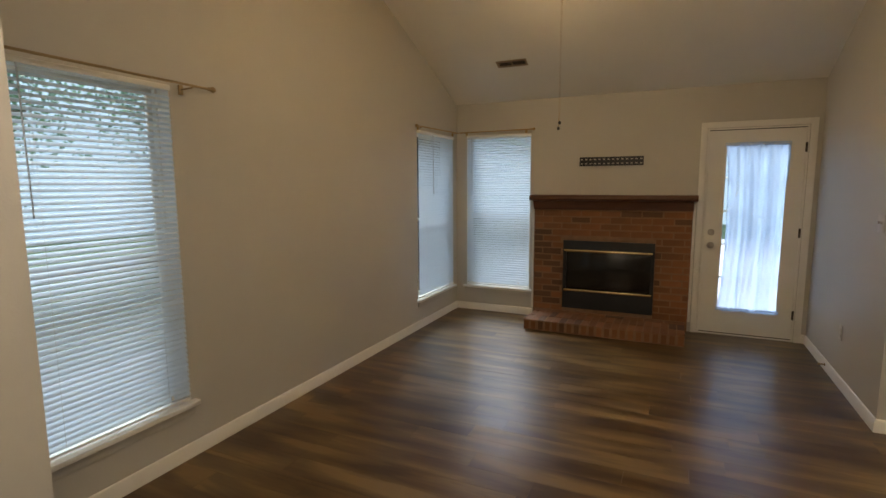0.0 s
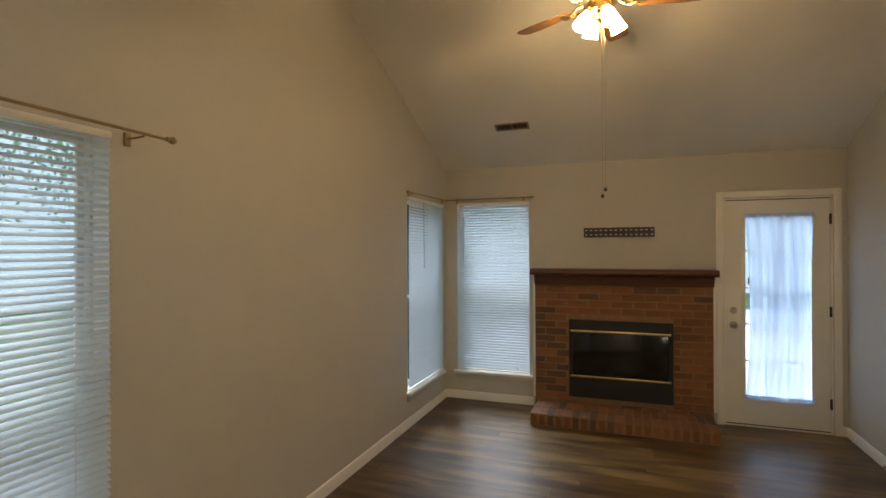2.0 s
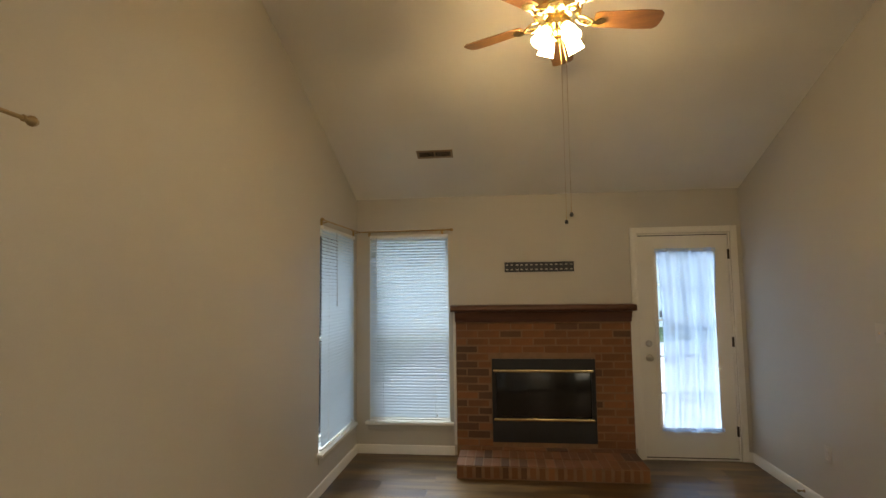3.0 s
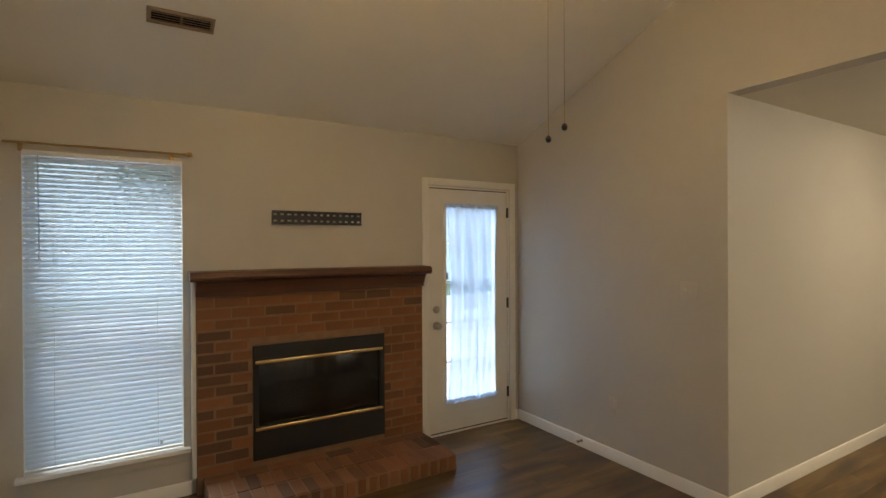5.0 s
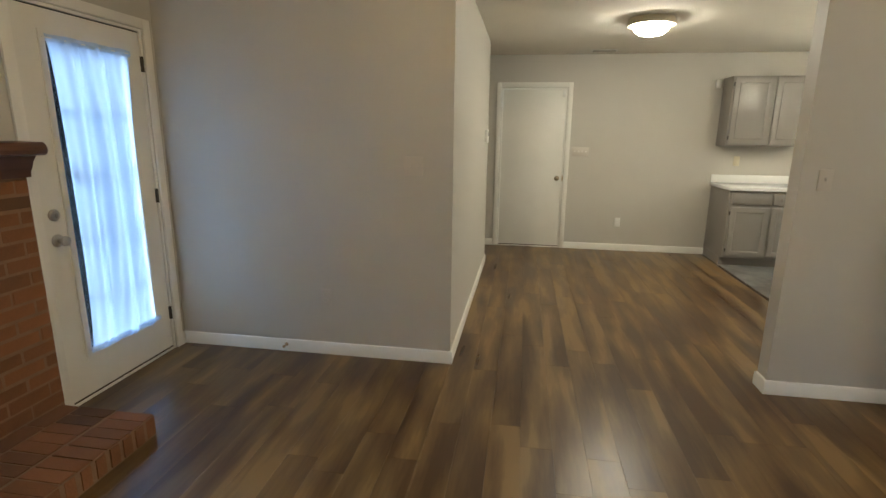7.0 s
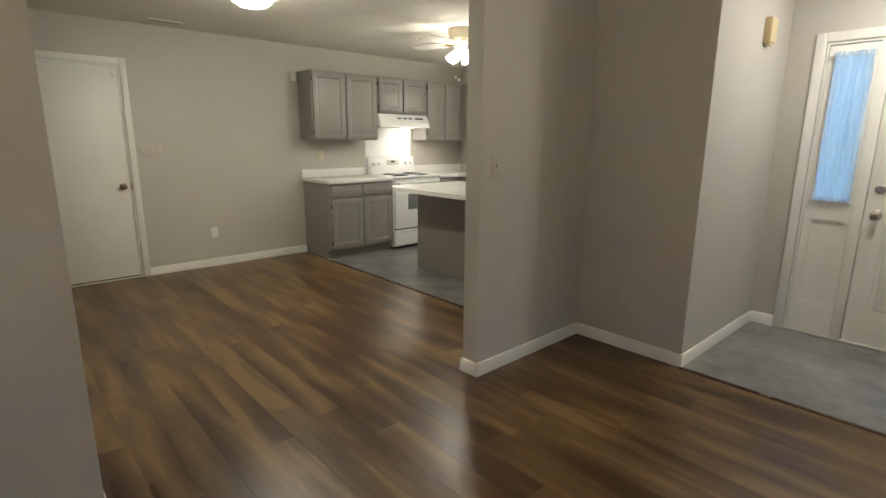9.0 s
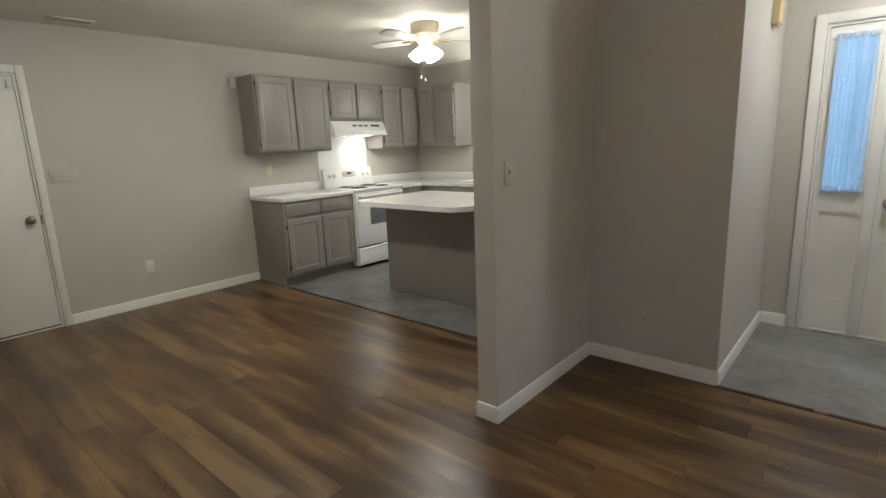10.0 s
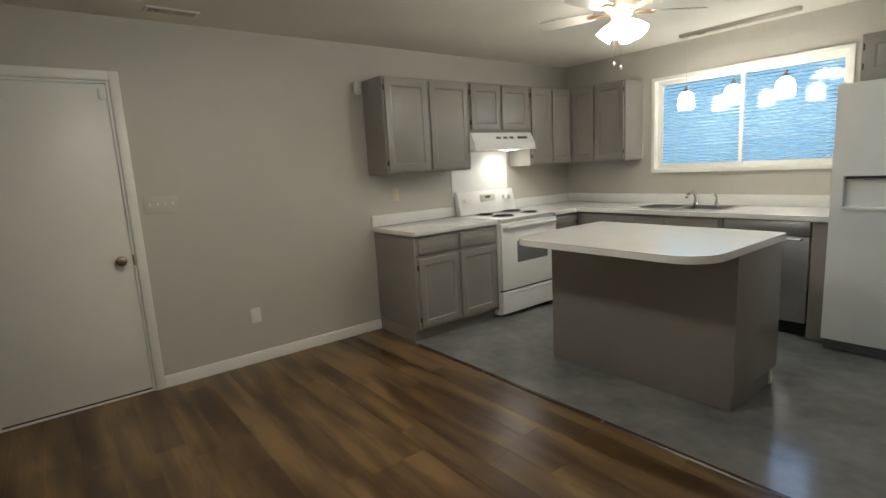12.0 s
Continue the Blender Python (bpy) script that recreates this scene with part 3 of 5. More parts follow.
def sheer_curtain(m, w, h, folds, label, swept=0.0, mat=CURTAIN):
    """Gathered sheer on sash rods at top and bottom."""
    top = thing("sheer_curtain", m, label, "curtain")
    bm = bmesh.new()
    nx, nz = 110, 24
    rnd = random.Random(int(h * 100))
    ph = [rnd.uniform(0, 6.28) for _ in range(4)]
    grid = []
    for j in range(nz + 1):
        v = j / nz
        row = []
        for i in range(nx + 1):
            u = i / nx
            amp = 0.010 + 0.009 * math.sin(math.pi * v)
            lean = 0.10 * math.sin(2.6 * u + ph[0]) * math.sin(math.pi * v) + 0.03 * math.sin(7.0 * u + ph[3]) * (1 - v)
            y = amp * math.sin(6.283 * folds * (u + lean) + ph[1]) + 0.6 * amp * math.sin(6.283 * folds * 0.43 * u + ph[2] + 2.0 * v) + 0.25 * amp * math.sin(6.283 * folds * 2.9 * u + ph[0] - 1.5 * v)
            start = swept * w * math.sin(math.pi * v) ** 0.6
            x = start + (w - start) * (u + lean * 0.25 * math.sin(math.pi * u))
            row.append(bm.verts.new((x, y - 0.014, v * h)))
        grid.append(row)
    for a, b in zip(grid, grid[1:]):
        for i in range(nx):
            bm.faces.new((a[i], a[i + 1], b[i + 1], b[i]))
    bmesh.ops.solidify(bm, geom=bm.faces[:], thickness=0.0006)
    part("cloth", bm, mat, top)
    for z in (0.02, h - 0.02):
        bm = bmesh.new()
        n = 60
        rows = []
        for i in range(n + 1):
            u = i / n
            y = 0.006 * math.sin(6.283 * folds * 1.7 * u + ph[3]) - 0.02
            rows.append([bm.verts.new((w * u, y + dy, z + dz)) for dy, dz in ((-0.001, -0.017), (-0.007, 0), (-0.001, 0.017), (0.003, 0))])
        for a, b in zip(rows, rows[1:]):
            for k in range(4):
                bm.faces.new((a[k], a[(k + 1) % 4], b[(k + 1) % 4], b[k]))
        bm.faces.new(rows[0]), bm.faces.new(rows[-1][::-1])
        part("rod_pocket", bm, mat, top, "gathered rod pocket")
    part("sash_rod", piped([(-0.02, -0.02, h - 0.02), (w + 0.02, -0.02, h - 0.02)], 0.004, 6), WHITEPL, top)
    return top


# glazed patio door in the north wall
x0, x1, _, z1 = DOOR_N
casing(facing(x0, YN, 0, 0), x1 - x0, z1, 0.06)
patio = thing("door_1", facing(x0 + 0.016, YN + 0.012, 0, 0), "white patio door with full glass and divided lights, closed", "door", "structure")
w, h = x1 - x0 - 0.032, z1 - 0.022
gx0, gx1, gz0, gz1 = 0.145, w - 0.125, 0.255, 1.905
bm = ringed((0, w, 0.018, h), (gx0, gx1, gz0, gz1), 0, 0.044)
part("slab", bm, DOORP, patio)
bm = ringed((gx0 - 0.02, gx1 + 0.02, gz0 - 0.02, gz1 + 0.02), (gx0 + 0.012, gx1 - 0.012, gz0 + 0.012, gz1 - 0.012), -0.009, 0.0)
part("glazing_frame", bm, DOORP, patio)
for k in range(1, 5):
    z = gz0 + (gz1 - gz0) * k / 5
    part("muntin", boxed(gx0, gx1, 0.026, 0.034, z - 0.009, z + 0.009), TRIM, patio)
for k in range(1, 3):
    x = gx0 + (gx1 - gx0) * k / 3
    part("muntin", boxed(x - 0.009, x + 0.009, 0.027, 0.035, gz0, gz1), TRIM, patio)
pane = part("pane", boxed(gx0, gx1, 0.020, 0.024, gz0, gz1), PANE, patio)
pane.visible_shadow = False
# dark strip paints the shade of the gap under the door
part("door_gap_strip", boxed(0.002, w - 0.002, -0.004, 0.030, 0.0165, 0.024), STRIP, patio, "dark strip standing in for the shaded gap under the door")
# black bar put in for the dark of the gap above the slab
part("head_gap_strip", boxed(0.0, w, 0.004, 0.03, h + 0.0005, h + 0.0075), BLACK, patio, "black strip standing in for the dark gap along the door head")
knob(patio, 0.062, 0.905)
deadbolt(patio, 0.062, 1.035)
for z in (0.26, 1.05, 1.845):
    hinge(patio, w + 0.004, z, -0.003)
part("storm_door_latch", boxed(gx0 + 0.045, gx0 + 0.075, 0.062, 0.075, 1.27, 1.33, 0.004), BLACK, patio, "dark latch seen through the glass")
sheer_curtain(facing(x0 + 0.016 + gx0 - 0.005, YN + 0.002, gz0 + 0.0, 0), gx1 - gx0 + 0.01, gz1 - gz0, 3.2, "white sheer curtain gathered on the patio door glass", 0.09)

# plain flush door in the dining wall
y0, y1, _, z1 = DOOR_D
casing(facing(XD, y1, 0, -90), y1 - y0, z1, 0.06)
gd = thing("door_2", facing(XD + 0.010, y1 - 0.016, 0, -90), "plain white flush door, closed, with an aged brass knob", "door", "structure")
w, h = y1 - y0 - 0.032, z1 - 0.02
part("slab", boxed(0, w, 0, 0.04, 0.022, h, 0.002), DOORP, gd)
# shade of the bottom gap, drawn as a dark strip
part("door_gap_strip", boxed(0.002, w - 0.002, -0.004, 0.030, 0.0165, 0.026), STRIP, gd, "dark strip standing in for the shaded gap under the door")
knob(gd, w - 0.062, 0.915, 0.0, ANTIQUE, "dark aged brass knob")
part("strike_plate", boxed(w + 0.001, w + 0.013, -0.011, -0.002, 0.88, 0.95), OLDBRASS, gd)
part("alarm_contact", boxed(w - 0.045, w - 0.008, -0.014, 0, 1.93, 2.0, 0.004), WHITEPL, gd)

# front door and sidelight
x0, x1, _, z1 = DOOR_F
casing(facing(x1, YF, 0, 180), x1 - x0, z1, 0.066)
side = thing("sidelight", facing(x1, YF - 0.010, 0, 180), "white sidelight with glass above a raised panel", "window", "structure")
bm = bmesh.new()
for a in ((0.016, 0.052, 0.02, 2.02), (0.262, 0.284, 0.02, 2.02), (0.052, 0.262, 0.02, 0.24), (0.052, 0.262, 0.85, 0.985), (0.052, 0.262, 1.965, 2.02)):
    box(bm, a[0], a[1], 0, 0.044, a[2], a[3])
part("frame", bm, DOORP, side)
part("panel", boxed(0.052, 0.262, 0.014, 0.034, 0.24, 0.85), DOORP, side)
bm = ringed((0.052, 0.262, 0.24, 0.85), (0.064, 0.250, 0.252, 0.838), 0.004, 0.014)
part("panel_moulding", bm, DOORP, side)
bm = ringed((0.044, 0.270, 0.972, 1.975), (0.060, 0.254, 0.992, 1.955), -0.010, 0.0)
part("glazing_frame", bm, DOORP, side)
pane = part("pane", boxed(0.052, 0.262, 0.020, 0.024, 0.985, 1.965), PANE, side)
pane.visible_shadow = False
part("mullion", boxed(0.284, 0.346, -0.012, 0.10, 0.016, 2.028, 0.004), TRIM, side)
part("door_stop_strip", boxed(0.347, 0.372, 0.056, 0.10, 0.016, 2.028), TRIM, side)
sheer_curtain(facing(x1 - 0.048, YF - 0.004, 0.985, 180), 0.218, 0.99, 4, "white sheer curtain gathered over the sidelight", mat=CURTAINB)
fd = thing("door_3", facing(x1 - 0.350, YF - 0.014, 0, 180), "white six-panel front door, closed, with nickel knob and deadbolt", "door", "structure")
w = x1 - x0 - 0.350 - 0.016
part("slab", boxed(0, w, 0.008, 0.044, 0.018, 2.018), DOORP, fd)
xs = ((0.0, 0.115), (w / 2 - 0.05, w / 2 + 0.05), (w - 0.115, w))
zs = ((0.018, 0.25), (0.84, 0.98), (1.60, 1.70), (1.90, 2.018))
bm = bmesh.new()
for a, b in xs:
    box(bm, a, b, 0.0, 0.008, 0.018, 2.018)
for a, b in zs:
    for (_, l), (r, _) in zip(xs, xs[1:]):
        box(bm, l, r, 0.0, 0.008, a, b)
part("rails_and_stiles", bm, DOORP, fd)
for (_, l), (r, _) in zip(xs, xs[1:]):
    for (_, lo), (hi, _) in zip(zs, zs[1:]):
        part("raised_panel", boxed(l + 0.025, r - 0.025, 0.002, 0.008, lo + 0.025, hi - 0.025, 0.004), DOORP, fd)
knob(fd, 0.062, 0.915)
deadbolt(fd, 0.062, 1.085)
part("door_closer_contact", boxed(0.004, 0.075, -0.022, 0, 1.93, 1.975, 0.004), WHITEPL, fd)


# ---- brick fireplace ----
FX0, FX1, FY = -1.488, 0.112, 5.735
fire = thing("fireplace", Matrix.Translation((0, 0, 0)), "red-brown brick fireplace with raised hearth and dark wood mantel", "fireplace")
HZ, HY, HX0, HX1 = 0.108, 5.21, -1.455, 0.092
fx0, fx1, fz0, fz1 = FIRE
bm = ringed((FX0, FX1, 0.001, 1.24), (fx0, fx1, fz0, fz1), FY + 0.0035, YN - 0.001)
part("mortar_bed", bm, MORTAR, fire, "brown mortar")
bm = bmesh.new()
box(bm, HX0 + 0.005, HX1 - 0.005, HY + 0.005, FY, 0.001, HZ - 0.0045)
part("hearth_core", bm, MORTAR, fire)
for a, b in ((FX0 - 0.026, FX0 - 0.001), (FX1 + 0.001, FX1 + 0.026)):
    part("side_trim", boxed(a, b, FY + 0.012, YN - 0.001, 0.11, 1.34, 0.003), TRIM, fire, "white painted edge board")
# mantel: shelf with a rounded front over a stepped moulding
bm = bmesh.new()
prism(bm, [(5.799, 1.34), (5.66, 1.34), (5.646, 1.348), (5.640, 1.365), (5.646, 1.385), (5.66, 1.398), (5.799, 1.402)], "x", -1.528, 0.150)
shelf = part("mantel_shelf", bm, MANTEL, fire, "dark red-brown wood shelf")
bm = bmesh.new()
prism(bm, [(5.799, 1.242), (5.715, 1.242), (5.712, 1.268), (5.700, 1.285), (5.692, 1.31), (5.672, 1.338), (5.799, 1.338)], "x", -1.492, 0.116)
part("mantel_moulding", bm, MANTEL, fire)
# insert
part("firebox", boxed(fx0 + 0.004, fx1 - 0.004, FY + 0.03, YN + 0.35, fz0 + 0.002, fz1 - 0.002), BLACK, fire)
bm = ringed((fx0 - 0.006, fx1 + 0.006, fz0, fz1 + 0.004), (fx0 + 0.03, fx1 - 0.03, 0.345, 0.80), FY - 0.010, FY + 0.03)
part("black_surround", bm, BLACK, fire, "black enamelled metal surround")
part("glass_door", boxed(fx0 + 0.03, fx1 - 0.03, FY + 0.004, FY + 0.010, 0.37, 0.785, 0.001), FIREGLASS, fire, "smoked glass door")
for z in (0.355, 0.795):
    part("brass_bar", boxed(fx0 + 0.006, fx1 - 0.012, FY - 0.022, FY - 0.008, z - 0.012, z + 0.012, 0.004), BRASS, fire, "polished brass bar")

# wall bracket over the mantel
br = thing("television_bracket", pose(-1.017, YN, 1.708), "black slotted metal television wall bracket over the mantel", "wall bracket")
bm = bmesh.new()
W, H = 0.646, 0.092
for a in ((0, W, 0, 0.018), (0, W, 0.030, H - 0.030), (0, W, H - 0.018, H)):
    box(bm, a[0], a[1], -0.012, -0.004, a[2], a[3])
n = 14
for k in range(n + 1):
    x = W * k / n
    for z in (0.018, H - 0.030):
        box(bm, max(x - 0.012, 0), min(x + 0.012, W), -0.012, -0.004, z, z + 0.012)
part("plate", bm, BLACK, br)
bm = bmesh.new()
for z in (-0.001, H - 0.007):
    box(bm, 0, W, -0.022, -0.0122, z, z + 0.008)
part("flange", bm, BLACK, br)
part("backing", boxed(0.05, W - 0.05, -0.004, 0, 0.034, H - 0.034), BLACK, br)
for x, z in ((0.128, 0.024), (0.128, H - 0.024), (W - 0.105, H - 0.024)):
    part("screw", turned([(0, 0), (0.007, 0), (0.007, 0.003), (0.004, 0.006), (0, 0.006)], pose(x, -0.012, z, 90, 0, 0), 10), CHROME, br)


# ---- plates, boxes and vents ----
def plate(m, gangs, kind, mat, label):
    top = thing("light_switch" if kind == "switch" else "wall_outlet", m, label, "switch" if kind == "switch" else "outlet")
    w = 0.07 + 0.046 * (gangs - 1)
    part("cover_plate", boxed(-w / 2, w / 2, -0.006, 0, -0.057, 0.057, 0.003), mat, top)
    for g in range(gangs):
        x = (g - (gangs - 1) / 2) * 0.046
        if kind == "switch":
            part("toggle", boxed(x - 0.005, x + 0.005, -0.017, -0.005, -0.004, 0.014, 0.002), WHITEPL if gangs > 3 else mat, top)
        else:
            for z in (-0.02, 0.02):
                part("socket", boxed(x - 0.015, x + 0.015, -0.0085, -0.005, z - 0.013, z + 0.013, 0.004), mat, top)


plate(facing(XE, 4.15, 1.265, -90), 2, "switch", PAINTED, "painted-over double switch plate on the living wall")
plate(facing(XE, 4.74, 0.40, -90), 1, "outlet", PAINTED, "painted-over outlet low on the living wall")
plate(facing(XD, 2.80, 1.255, -90), 4, "switch", PAINTED, "four-gang switch plate beside the dining door")
plate(facing(XD, 2.273, 0.37, -90), 1, "outlet", WHITEPL, "white outlet low on the dining wall")
plate(facing(XD, 0.945, 1.178, -90), 1, "outlet", IVORY, "ivory outlet over the counter")
plate(facing(PX0, 1.925, 1.242, -90), 1, "switch", PAINTED, "painted-over switch on the stub wall")
plate(facing(0.72, YQ, 0.352, 180), 1, "outlet", PAINTED, "painted-over outlet in the nook")

th = thing("thermostat", facing(3.56, YR, 1.44, 0), "white wall thermostat on the return wall", "thermostat")
part("body", boxed(-0.06, 0.06, -0.028, 0, -0.07, 0.07, 0.006), WHITEPL, th)
part("display", boxed(-0.04, 0.04, -0.030, -0.027, 0.0, 0.045, 0.001), GREYGLASS, th)
ch = thing("door_chime", facing(XH, 0.22, 2.08, -90), "ivory door chime box high on the entry wall", "door chime")
part("box", boxed(-0.055, 0.055, -0.045, 0, -0.075, 0.075, 0.006), CHIMEBOX, ch)
part("lower_step", boxed(-0.035, 0.035, -0.035, -0.002, -0.088, -0.074, 0.004), CHIMEBOX, ch)
ms = thing("motion_sensor", facing(XD, 1.262, 2.075, -90), "small white motion sensor beside the cabinets", "sensor")
part("body", boxed(-0.028, 0.028, -0.04, 0, -0.05, 0.05, 0.010), WHITEPL, ms)
ds = thing("door_stop", facing(XE - 0.0135, 5.03, 0.052, -90), "small dark door stop on the baseboard", "door stop")
part("bumper", turned([(0, 0), (0.012, 0), (0.012, 0.004), (0.006, 0.008), (0.006, 0.035), (0.010, 0.037), (0.010, 0.046), (0, 0.048)], pose(0, 0, 0, 90, 0, 0), 12), BRONZE, ds)


def vent(m, w, d, label):
    """A ceiling register; local z points down out of the ceiling."""
    top = thing("ceiling_vent", m, label, "vent")
    part("backing", boxed(-w / 2 + 0.02, w / 2 - 0.02, -d / 2 + 0.02, d / 2 - 0.02, 0.0005, 0.002), DARKGAP, top)
    bm = bmesh.new()
    for a in ((-w / 2, w / 2, -d / 2, -d / 2 + 0.02), (-w / 2, w / 2, d / 2 - 0.02, d / 2), (-w / 2, -w / 2 + 0.02, -d / 2 + 0.02, d / 2 - 0.02), (w / 2 - 0.02, w / 2, -d / 2 + 0.02, d / 2 - 0.02), (-0.006, 0.006, -d / 2 + 0.02, d / 2 - 0.02)):
        box(bm, a[0], a[1], a[2], a[3], 0.0002, 0.008, 0.002)
    part("frame", bm, TANMETAL if "tan" in label else WHITEPL, top)
    n = max(3, int((d - 0.04) / 0.014))
    for k in range(n):
        y = -d / 2 + 0.02 + (k + 0.5) * (d - 0.04) / n
        part("slat", boxed(-w / 2 + 0.02, w / 2 - 0.02, -0.0068, 0.0068, -0.0005, 0.0005, m=pose(0, y, 0.006, 32, 0, 0)), TANMETAL if "tan" in label else NICKEL, top)
    return top


slope = math.degrees(math.atan(RISE))
yv = 5.165
vent(pose(-1.597, yv, VZ + RISE * (YN - yv) , 180 - slope, 0, 0), 0.31, 0.105, "tan metal register in the sloped ceiling")
vent(pose(4.575, 2.635, CH, 180, 0, 90), 0.30, 0.11, "grey metal register in the dining ceiling")
vent(pose(2.44, -0.585, CH, 180, 0, -18), 0.30, 0.12, "grey metal register in the kitchen ceiling")


# ---- lamps ----
def bell(bm, m, r0, r1, length, n=20, flutes=0):
    """A bell glass shade from its neck at the origin down its own -z."""
    prof = [(0.0, 0.004), (r0, 0.0), (r0 * 1.15, -0.15 * length), (r0 + (r1 - r0) * 0.55, -0.35 * length), (r0 + (r1 - r0) * 0.82, -0.65 * length), (r1 * 0.98, -0.9 * length), (r1 * 1.06, -length),
            (r1 * 0.96, -0.985 * length), (r1 * 0.7, -0.55 * length), (0.0, -0.5 * length)]
    lathe(bm, prof, m, n)


def living_fan():
    c, low = (-0.752, 3.425), 0.055
    fan = thing("ceiling_fan", Matrix.Translation((c[0], c[1], -low)), "brass ceiling fan with five brown wood blades and lit bell shades", "ceiling fan")
    part("canopy", turned([(0, TOP + low - 0.004), (0.07, TOP + low - 0.014), (0.068, TOP + low - 0.05), (0.03, TOP + low - 0.085), (0.014, TOP + low - 0.09), (0, TOP + low - 0.09)]), BRASS, fan)
    part("downrod", piped([(0, 0, TOP + low - 0.06), (0, 0, 3.08)], 0.012, 12), BRASS, fan)
    part("motor_housing", turned([(0, 3.10), (0.03, 3.10), (0.05, 3.085), (0.105, 3.07), (0.125, 3.045), (0.125, 3.0), (0.115, 2.985), (0.12, 2.975), (0.10, 2.955), (0.06, 2.945), (0, 2.945)], n=32), BRASS, fan)
    part("switch_cup", turned([(0, 2.95), (0.055, 2.95), (0.062, 2.935), (0.058, 2.905), (0.03, 2.885), (0.022, 2.86), (0.028, 2.85), (0.0, 2.835)], n=24), BRASS, fan)
    for k in range(5):
        a = radians(8 + 72 * k)
        m = Matrix.Rotation(a, 4, "Z")
        blade = bmesh.new()
        out = [(0.185, -0.042), (0.20, -0.052), (0.42, -0.066), (0.505, -0.062), (0.525, -0.045), (0.53, 0.0), (0.525, 0.045), (0.505, 0.062), (0.42, 0.066), (0.20, 0.052), (0.185, 0.042)]
        prism(blade, out, "z", -0.003, 0.003)
        bmesh.ops.transform(blade, matrix=m @ Matrix.Translation((0, 0, 2.952)) @ Matrix.Rotation(radians(-12), 4, "X"), verts=blade.verts)
        part("blade", blade, BLADE, fan, "brown wood-grain blade")
        arm = bmesh.new()
        for s in (-1, 1):
            pipe(arm, [m @ Vector(p) for p in ((0.09, 0.012 * s, 2.962), (0.125, 0.034 * s, 2.950), (0.155, 0.028 * s, 2.938), (0.18, 0.010 * s, 2.938), (0.215, 0.030 * s, 2.944))], 0.006, 8)
        lathe(arm, [(0, -0.006), (0.028, -0.006), (0.032, 0.0), (0.02, 0.004), (0, 0.004)], m @ Matrix.Translation((0.215, 0, 2.944)), 14)
        lathe(arm, [(0, -0.012), (0.012, -0.010), (0.014, 0), (0, 0.002)], m @ Matrix.Translation((0.135, 0, 2.940)), 10)
        part("blade_arm", arm, BRASS, fan, "scrolled brass arm")
    for k in range(4):
        a = radians(30 + 90 * k)
        m = Matrix.Rotation(a, 4, "Z") @ Matrix.Translation((0.062, 0, 2.895)) @ Matrix.Rotation(radians(-30), 4, "Y")
        arm = bmesh.new()
        lathe(arm, [(0, 0.02), (0.016, 0.02), (0.02, 0.004), (0.026, 0.0), (0.024, -0.012), (0, -0.012)], m, 14)
        holder = part("lamp_holder", arm, BRASS, fan)
        sh = bmesh.new()
        bell(sh, m @ Matrix.Translation((0, 0, -0.008)), 0.021, 0.041, 0.094, 20)
        part("glass_shade", sh, FANLIT, holder, "lit white bell glass shade")
    for x, y, z in ((0.010, -0.029, 1.868), (0.027, -0.079, 1.896)):
        ch = part("pull_chain", piped([(x * 0.4, y * 0.4, 2.85), (x, y, 2.70), (x, y, z + low)], 0.0011, 5), OLDBRASS, fan)
        part("chain_bob", turned([(0, 0.012), (0.006, 0.008), (0.0095, 0.0), (0.007, -0.009), (0, -0.012)], Matrix.Translation((x, y, z + low)), 12), BLACK, ch)


